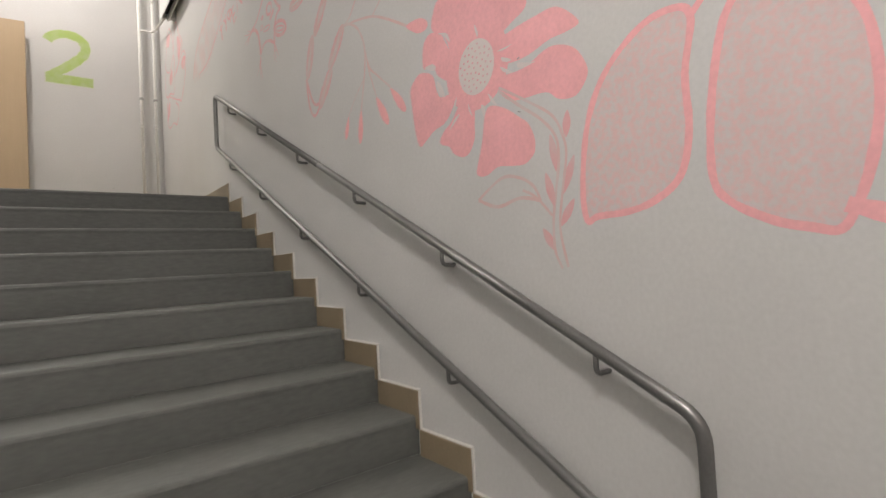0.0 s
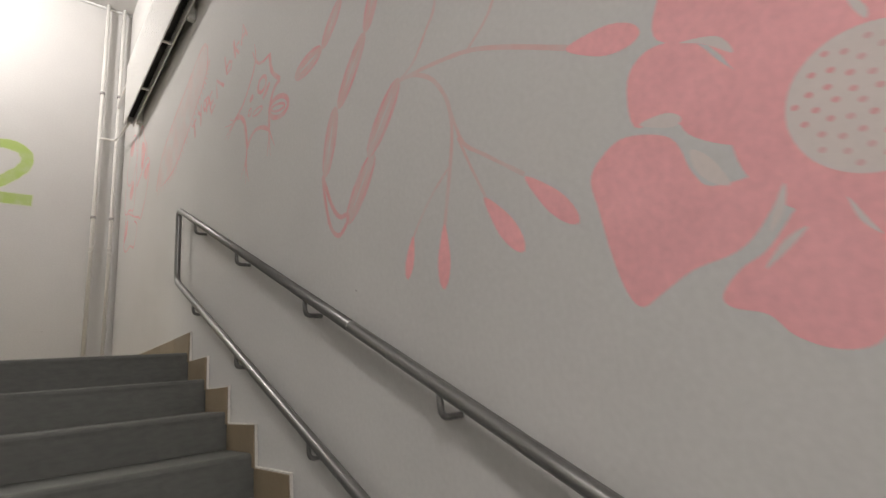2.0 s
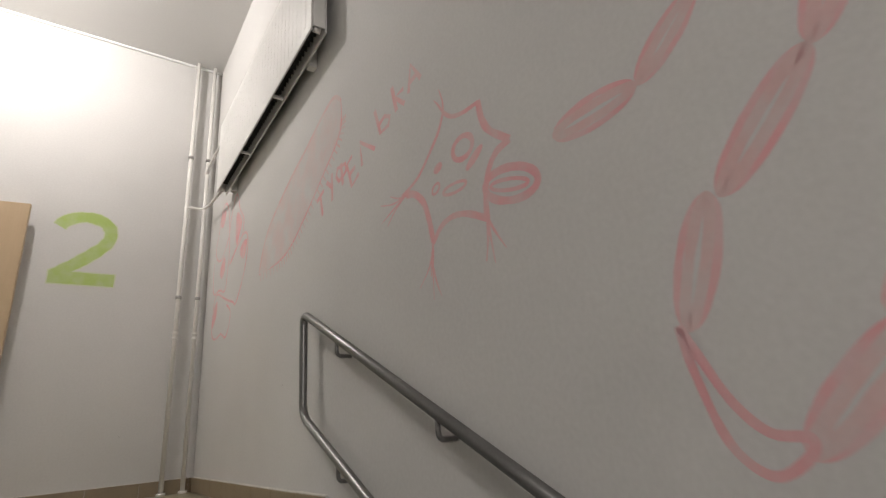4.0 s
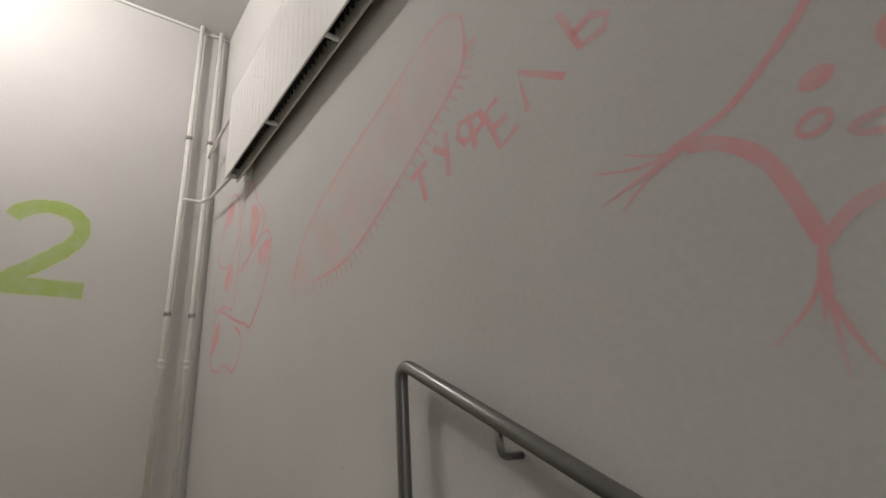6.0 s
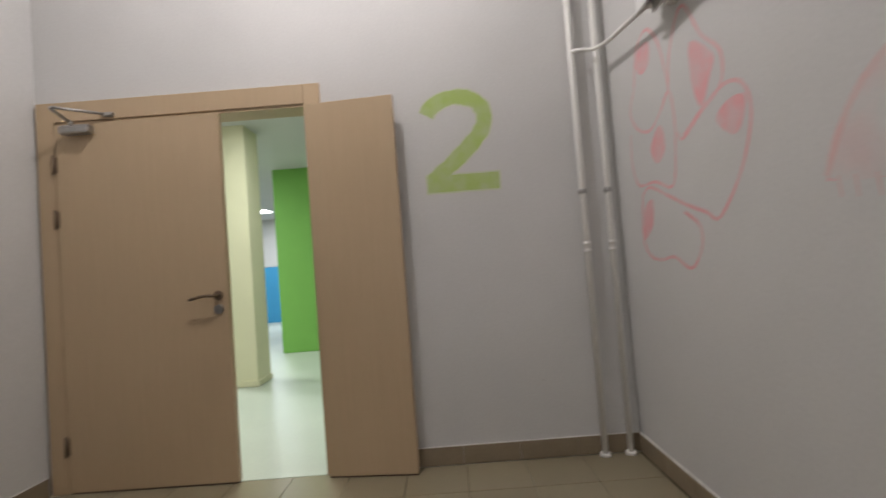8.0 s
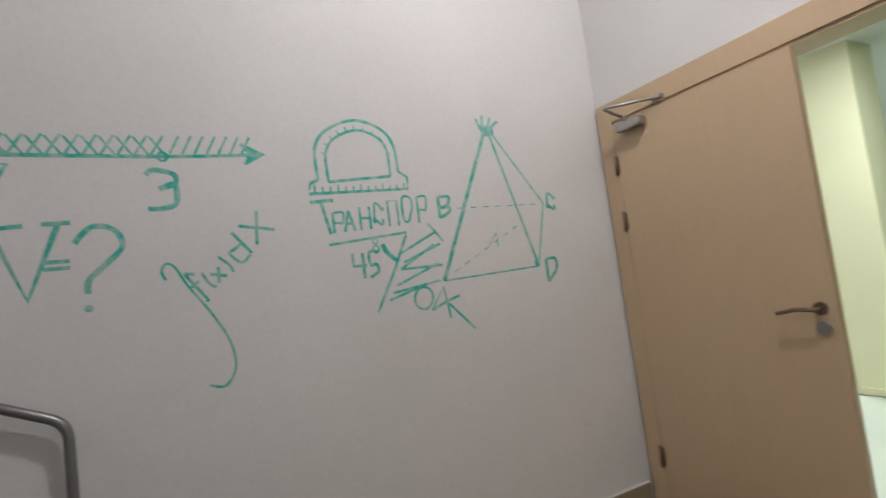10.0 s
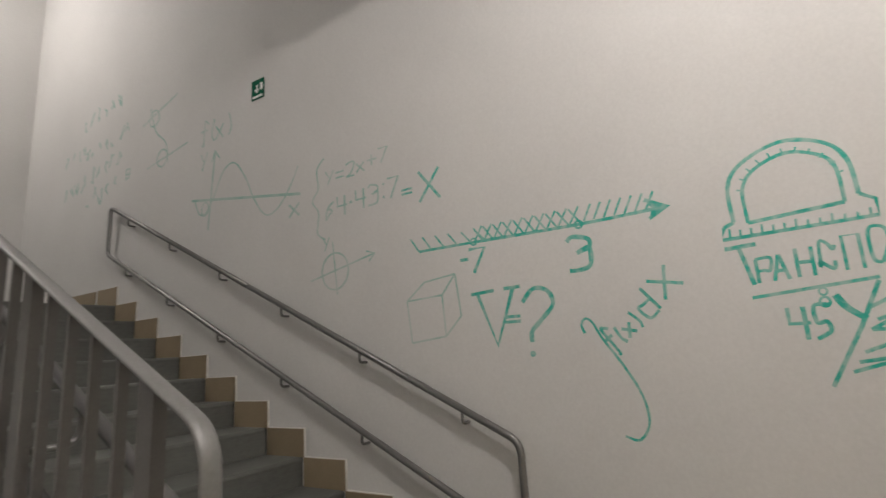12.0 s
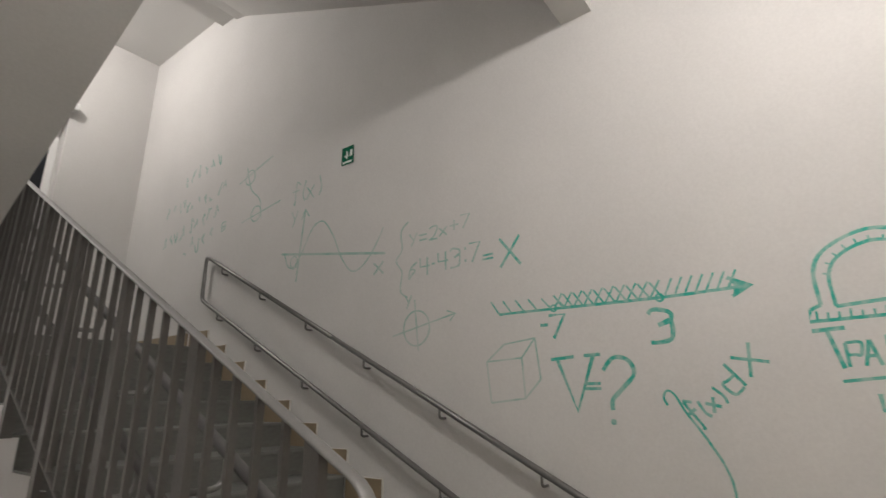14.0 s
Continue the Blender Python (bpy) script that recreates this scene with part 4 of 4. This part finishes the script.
# amoeba near the pipes
amoeba = thing("amoeba_drawing", "pink painted lumpy creature outline near the pipes", "wall drawing", "wall drawings")
for line in ([(-0.355, 1.896), (-0.285, 1.803), (-0.352, 1.702), (-0.495, 1.652), (-0.619, 1.699), (-0.718, 1.761), (-0.750, 1.658), (-0.736, 1.518), (-0.682, 1.363), (-0.504, 1.409), (-0.314, 1.425), (-0.252, 1.547), (-0.264, 1.692)],
             [(-0.36, 1.90), (-0.42, 2.06), (-0.55, 2.11), (-0.66, 2.0), (-0.72, 1.80)],
             [(-0.718, 1.761), (-0.763, 1.918), (-0.892, 2.044), (-1.014, 1.872), (-1.128, 1.758), (-1.108, 1.646), (-0.960, 1.593), (-0.811, 1.534), (-0.758, 1.572)],
             [(-0.813, 1.545), (-0.984, 1.607), (-1.125, 1.640), (-1.222, 1.617), (-1.265, 1.543), (-1.249, 1.447), (-1.170, 1.316), (-1.024, 1.189), (-0.930, 1.220), (-0.781, 1.267), (-0.609, 1.333), (-0.435, 1.394), (-0.344, 1.363)],
             [(-0.344, 1.363), (-0.310, 1.162), (-0.373, 1.070), (-0.498, 1.045), (-0.633, 1.055), (-0.777, 1.005), (-0.874, 1.082), (-0.878, 1.170), (-0.761, 1.239)]):
    Drawing("E", P_PINKS, "outline", "", amoeba).stroke(line, 0.017).done()
for blob in ([(-0.45, 2.06), (-0.40, 1.99), (-0.47, 1.93), (-0.56, 1.96), (-0.56, 2.05)], [(-0.93, 1.88), (-1.082, 1.768), (-1.041, 1.692), (-0.976, 1.609), (-0.920, 1.712)], [(-1.060, 1.538), (-1.150, 1.582), (-1.240, 1.565), (-1.215, 1.485), (-1.155, 1.458)],
             [(-0.552, 1.484), (-0.488, 1.565), (-0.605, 1.650), (-0.642, 1.541)], [(-0.315, 1.148), (-0.364, 1.299), (-0.460, 1.330), (-0.435, 1.208)]):
    Drawing("E", P_PINKS, "blot", "", amoeba).fill(blob).done()

# teal drawings of the west wall
d = Drawing("W", P_TEAL, "number_line_drawing", "teal hatched number line with arrow and figures")
d.stroke([(-3.05, 1.925), (-2.74, 1.922), (-2.23, 1.915), (-1.88, 1.922)], 0.016)
d.stroke([(-1.95, 1.965), (-1.865, 1.922), (-1.94, 1.885)], 0.018, curved=False)
d.fill([(-1.94, 1.95), (-1.90, 1.935), (-1.872, 1.922), (-1.90, 1.908), (-1.935, 1.895), (-1.925, 1.922)])
for k in range(6):
    d.stroke([(-3.10 + k * 0.075, 2.0 - k * 0.004), (-3.05 + k * 0.075, 1.925)], 0.009, curved=False)
for k in range(10):
    d.stroke([(-2.73 + k * 0.052, 1.99), (-2.685 + k * 0.052, 1.922)], 0.009, curved=False)
    d.stroke([(-2.685 + k * 0.052, 1.995), (-2.73 + k * 0.052, 1.922)], 0.009, curved=False)
for k in range(7):
    d.stroke([(-2.20 + k * 0.042, 1.925), (-2.165 + k * 0.042, 1.995)], 0.009, curved=False)
d.ring((-2.735, 1.925), 0.016, 0.016, 0.01)
d.ring((-2.225, 1.915), 0.016, 0.016, 0.01)
letter(d, "-", (-2.815, 1.80), 0.09, 0.09, 0.016)
letter(d, "7", (-2.765, 1.775), 0.085, 0.115, 0.018)
letter(d, "3", (-2.285, 1.72), 0.105, 0.145, 0.021)
d.done()
d = Drawing("W", P_TEAL, "volume_drawing", "teal letters asking for a volume")
d.stroke([(-2.77, 1.672), (-2.65, 1.68)], 0.016, curved=False)
d.stroke([(-2.60, 1.682), (-2.52, 1.684)], 0.016, curved=False)
d.stroke([(-2.735, 1.67), (-2.65, 1.43), (-2.555, 1.68)], 0.022, curved=False)
letter(d, "=", (-2.605, 1.515), 0.075, 0.06, 0.014)
d.stroke([(-2.515, 1.61), (-2.46, 1.665), (-2.395, 1.65), (-2.375, 1.59), (-2.43, 1.53), (-2.48, 1.48), (-2.485, 1.435)], 0.022)
d.ring((-2.487, 1.385), 0.013, 0.013, 0, 0, True)
d.done()
d = Drawing("W", P_TEALF, "cube_drawing", "thin teal marker drawing of a cube")
for a, b in (((-3.14, 1.68), (-2.93, 1.69)), ((-2.93, 1.69), (-2.92, 1.49)), ((-2.92, 1.49), (-3.12, 1.47)), ((-3.12, 1.47), (-3.14, 1.68)), ((-3.14, 1.68), (-3.03, 1.765)), ((-3.03, 1.765), (-2.85, 1.785)), ((-2.85, 1.785), (-2.93, 1.69)), ((-2.85, 1.785), (-2.83, 1.58)), ((-2.83, 1.58), (-2.92, 1.49))):
    d.stroke([a, b], 0.009, curved=False)
d.done()
d = Drawing("W", P_TEAL, "integral_drawing", "teal integral formula painted aslant")
d.stroke([(-2.25, 1.455), (-2.262, 1.490), (-2.243, 1.515), (-2.215, 1.495), (-2.180, 1.425), (-2.110, 1.314), (-2.056, 1.201), (-2.046, 1.104), (-2.086, 1.042), (-2.140, 1.054)], 0.011)
for ch, p, w, h in (("f", (-2.135, 1.36), 0.05, 0.11), ("(", (-2.10, 1.40), 0.03, 0.075), ("x", (-2.075, 1.425), 0.045, 0.075), (")", (-2.03, 1.455), 0.03, 0.08), ("d", (-1.995, 1.49), 0.07, 0.11), ("X", (-1.925, 1.56), 0.09, 0.10)):
    letter(d, ch, p, w, h, 0.013, 38)
d.done()
d = Drawing("W", P_TEALF, "wave_drawing", "faded teal graph of a wave with axes")
d.stroke([(-5.02, 2.615), (-3.9, 2.425)], 0.018, curved=False)
d.stroke([(-4.82, 2.36), (-4.76, 2.94)], 0.016, curved=False)
d.stroke([(-4.80, 2.86), (-4.76, 2.94), (-4.71, 2.87)], 0.014, curved=False)
d.stroke([(-4.99, 2.62), (-4.93, 2.50), (-4.85, 2.49), (-4.76, 2.60), (-4.66, 2.76), (-4.54, 2.79), (-4.42, 2.65), (-4.33, 2.48), (-4.22, 2.355), (-4.11, 2.37), (-4.0, 2.48), (-3.92, 2.61)], 0.013)
letter(d, "x", (-4.0, 2.29), 0.10, 0.13, 0.014)
letter(d, "y", (-4.93, 2.82), 0.08, 0.13, 0.012)
d.ring((-4.86, 2.52), 0.04, 0.05, 0.012)
d.done()
d = Drawing("W", P_TEALF, "equation_drawing", "faded teal equations in a brace")
d.stroke([(-3.70, 2.60), (-3.76, 2.54), (-3.75, 2.42), (-3.80, 2.35), (-3.75, 2.27), (-3.76, 2.15), (-3.70, 2.10)], 0.011)
for ch, x in zip("y=2x+7", (-3.69, -3.61, -3.53, -3.45, -3.37, -3.29)):
    letter(d, ch, (x, 2.425 + (x + 3.69) * 0.10), 0.065, 0.085, 0.011)
for ch, x in zip("64-43:7", (-3.69, -3.60, -3.51, -3.46, -3.37, -3.29, -3.235)):
    letter(d, ch, (x, 2.215 + (x + 3.69) * 0.07), 0.075 if ch != "-" else 0.05, 0.115, 0.013)
d.done()
d = Drawing("W", P_TEAL, "equation_result_drawing", "teal equals sign and letter x")
letter(d, "=", (-3.145, 2.235), 0.07, 0.06, 0.012)
letter(d, "X", (-3.03, 2.185), 0.125, 0.165, 0.016)
d.done()
d = Drawing("W", P_TEALF, "circle_drawing", "faded teal circle with axes")
d.ring((-3.63, 1.905), 0.10, 0.105, 0.012)
d.stroke([(-3.82, 1.87), (-3.34, 1.965)], 0.010, curved=False)
d.stroke([(-3.40, 1.985), (-3.34, 1.965), (-3.38, 1.925)], 0.010, curved=False)
d.stroke([(-3.645, 2.08), (-3.615, 1.77)], 0.009, curved=False)
letter(d, "y", (-3.72, 2.03), 0.05, 0.08, 0.008)
d.done()
rs = random.Random(7)
for y0, z0, n, h in ((-6.78, 3.66, 6, 0.12), (-7.1, 3.36, 4, 0.10), (-6.72, 3.33, 6, 0.10), (-6.72, 3.10, 6, 0.11), (-7.1, 3.02, 4, 0.10), (-6.66, 2.86, 5, 0.14)):
    h *= 1.35
    d = Drawing("W", P_TEALF, "formula_scribble", "faded unreadable line of teal writing")
    for k in range(n):
        y, z = y0 + k * 0.115 + rs.uniform(-0.02, 0.02), z0 + k * 0.012
        d.stroke([(y + rs.uniform(0, 0.03), z + rs.uniform(0, h)), (y + rs.uniform(0.03, 0.06), z + rs.uniform(0, h)), (y + rs.uniform(0.0, 0.08), z + rs.uniform(0, h)), (y + rs.uniform(0.04, 0.09), z + rs.uniform(0, h))], 0.019)
    d.done()
d = Drawing("W", P_TEALF, "angle_drawing", "faded teal sketch of crossing lines with circles")
d.stroke([(-5.75, 3.42), (-5.26, 3.56)], 0.014, curved=False)
d.stroke([(-5.65, 3.02), (-5.10, 3.10)], 0.012, curved=False)
d.stroke([(-5.64, 3.55), (-5.55, 3.32), (-5.40, 3.18), (-5.36, 3.0)], 0.014)
d.ring((-5.58, 3.44), 0.07, 0.07, 0.014)
d.ring((-5.44, 3.06), 0.07, 0.07, 0.014)
letter(d, "А", (-6.03, 3.45), 0.06, 0.09, 0.012)
letter(d, "B", (-5.97, 3.0), 0.06, 0.09, 0.012)
d.done()
d = Drawing("W", P_TEALF, "function_word", "faded teal function sign")
for ch, x in zip("f(x)", (-4.94, -4.84, -4.76, -4.65)):
    letter(d, ch, (x, 3.02), 0.10, 0.17, 0.014)
d.done()

# protractor
d = Drawing("W", P_TEAL, "protractor_drawing", "teal protractor drawn on the wall")
d.stroke([(-1.655, 1.815), (-1.655, 1.95), (-1.60, 2.03), (-1.47, 2.08), (-1.35, 2.045), (-1.295, 1.97), (-1.285, 1.845)], 0.016)
d.stroke([(-1.61, 1.805), (-1.61, 1.93), (-1.56, 2.0), (-1.46, 2.035), (-1.37, 2.005), (-1.33, 1.95), (-1.325, 1.825)], 0.014)
d.stroke([(-1.61, 1.805), (-1.325, 1.825)], 0.014, curved=False)
d.stroke([(-1.69, 1.80), (-1.70, 1.755), (-1.245, 1.765), (-1.245, 1.82), (-1.285, 1.845)], 0.014, curved=False)
d.stroke([(-1.69, 1.80), (-1.655, 1.815)], 0.014, curved=False)
for k in range(13):
    d.stroke([(-1.675 + k * 0.034, 1.758), (-1.673 + k * 0.034, 1.785 + 0.008 * (k % 3 == 0))], 0.008, curved=False)
for k in range(11):
    a = radians(15 + k * 15)
    d.stroke([(-1.47 - 0.165 * math.cos(a), 1.89 + 0.165 * math.sin(a)), (-1.47 - 0.145 * math.cos(a), 1.89 + 0.145 * math.sin(a))], 0.006, curved=False)
d.done()
d = Drawing("W", P_TEAL, "protractor_word", "teal Cyrillic word for protractor with an angle")
d.stroke([(-1.70, 1.72), (-1.60, 1.725)], 0.016, curved=False)
d.stroke([(-1.655, 1.72), (-1.625, 1.58)], 0.015, curved=False)
for ch, x, h in zip("РАНСПОР", (-1.61, -1.563, -1.49, -1.425, -1.357, -1.285, -1.21), (0.085, 0.09, 0.10, 0.105, 0.115, 0.12, 0.12)):
    letter(d, ch, (x, 1.585 + (x + 1.6) * 0.05 + (0.01 if ch == "О" else 0)), 0.045, h, 0.0125)
d.stroke([(-1.64, 1.535), (-1.28, 1.565)], 0.012, curved=False)
letter(d, "4", (-1.545, 1.38), 0.06, 0.11, 0.015)
letter(d, "5", (-1.475, 1.38), 0.055, 0.11, 0.015)
d.ring((-1.435, 1.50), 0.014, 0.016, 0.009)
d.ring((-1.435, 1.535), 0.011, 0.012, 0.008)
d.stroke([(-1.405, 1.52), (-1.38, 1.475), (-1.335, 1.435)], 0.024)
d.stroke([(-1.285, 1.555), (-1.355, 1.41), (-1.46, 1.225)], 0.014, curved=False)
for a, b in (((-1.325, 1.47), (-1.13, 1.56)), ((-1.17, 1.60), (-1.10, 1.51)), ((-1.31, 1.43), (-1.12, 1.50)), ((-1.15, 1.50), (-1.33, 1.40)), ((-1.33, 1.40), (-1.12, 1.40)), ((-1.14, 1.41), (-1.36, 1.33)), ((-1.38, 1.30), (-1.14, 1.33)), ((-1.40, 1.27), (-1.22, 1.32))):
    d.stroke([a, b], 0.012, curved=False)
d.ring((-1.235, 1.26), 0.045, 0.05, 0.014, -20)
d.stroke([(-1.20, 1.20), (-1.13, 1.30), (-1.11, 1.15)], 0.014, curved=False)
d.stroke([(-1.20, 1.20), (-1.12, 1.23), (-1.05, 1.25)], 0.014, curved=False)
d.stroke([(-1.13, 1.24), (-0.99, 1.085)], 0.012, curved=False)
d.done()
# pyramid
d = Drawing("W", P_TEAL, "pyramid_drawing", "teal pyramid drawn with lettered corners")
A, B, C, D, S = (-1.12, 1.325), (-1.03, 1.66), (-0.48, 1.665), (-0.565, 1.34), (-0.775, 2.075)
d.stroke([S, A], 0.020, curved=False)
d.stroke([S, D], 0.014, curved=False)
d.stroke([S, C], 0.010, curved=False)
d.stroke([A, D], 0.009, curved=False)
d.stroke([D, C], 0.009, curved=False)
for k in range(7):
    d.stroke([(-1.0 + k * 0.072, 1.662), (-0.965 + k * 0.072, 1.663)], 0.006, curved=False)
    d.stroke([(-1.06 + k * 0.06, 1.36 + k * 0.03), (-1.03 + k * 0.06, 1.375 + k * 0.03)], 0.006, curved=False)
d.fill([(-0.82, 2.08), (-0.80, 2.03), (-0.775, 2.02), (-0.735, 2.03), (-0.74, 2.075), (-0.775, 2.07)])
for a, b in (((-0.80, 2.05), (-0.79, 2.13)), ((-0.77, 2.05), (-0.745, 2.12)), ((-0.76, 2.06), (-0.70, 2.10)), ((-0.81, 2.06), (-0.83, 2.11))):
    d.stroke([a, b], 0.014, curved=False)
letter(d, "B", (-1.10, 1.62), 0.055, 0.10, 0.018)
letter(d, "С", (-0.455, 1.62), 0.055, 0.09, 0.018)
letter(d, "D", (-0.515, 1.255), 0.06, 0.115, 0.018)
d.ring((-0.575, 1.36), 0.016, 0.016, 0, 0, True)
d.ring((-1.115, 1.335), 0.013, 0.013, 0, 0, True)
d.stroke([(-0.85, 1.47), (-0.80, 1.53), (-0.80, 1.46)], 0.008, curved=False)
d.done()

# scuffs and crumbs
M_SCUFF = paint_mat("grey_scuff", (0.16, 0.13, 0.12), 0.2, 0.7, 90)
for wall, a, b2, w in (("E", (-5.56, 0.0), (-5.568, 0.003), 0.004), ("E", (-5.55, -0.16), (-5.562, -0.163), 0.004), ("E", (-4.2, 0.02), (-4.206, 0.022), 0.005), ("E", (-2.0, 0.55), (-2.02, 0.555), 0.004),
                       ("W", (-0.4, 0.5), (-0.415, 0.49), 0.004), ("W", (-1.6, 0.72), (-1.612, 0.72), 0.004), ("N", (-0.5, 0.42), (-0.515, 0.423), 0.004)):
    Drawing(wall, M_SCUFF, "wall_scuff", "small grey scuff mark on white paint").stroke([a, b2], w, curved=False).done()
for cx, cy, r in ((-2.26, -0.57, 0.008), (-2.9, -0.95, 0.006), (-3.05, -0.75, 0.012)):
    bm = bmesh.new()
    bmesh.ops.create_icosphere(bm, subdivisions=1, radius=r)
    for v in bm.verts:
        v.co = Vector((cx, cy, r * 0.45)) + v.co * (0.6 + 0.5 * abs(noise.noise(v.co * 90))) * 0.8
        v.co.z = max(v.co.z, 0.0005)
    tagged(part("crumb", bm, M_GROUT), "small dark crumb of dirt on the tiles", "crumb", "crumbs")

# ---- floor tiles of the landing ----
for i in range(12):
    for j in range(8):
        x0, x1 = max(-0.02 - P * (i + 1), XW + 0.016), min(-0.02 - P * i, -0.017)
        y0, y1 = max(-0.045 - P * (j + 1), -2.50 if x1 > -1.52 else -2.39), -0.045 - P * j if j else -0.016
        if x0 < -1.52 < x1 and y0 < -2.39:
            y0 = -2.39
        if x1 - x0 < 0.02 or y1 - y0 < 0.02:
            continue
        key = (round(x1 - x0, 3), round(y1 - y0, 3))
        if key not in tile_meshes:
            bm = bmesh.new()
            box(bm, 0.0018, key[0] - 0.0018, 0.0018, key[1] - 0.0018, -0.0118, 0.0, 0.0005)
            tile_meshes[key] = mesh_of("tile", bm, M_TILE)
        piece("tile", tile_meshes[key], floor_tiles, (x0, y0, 0.0))
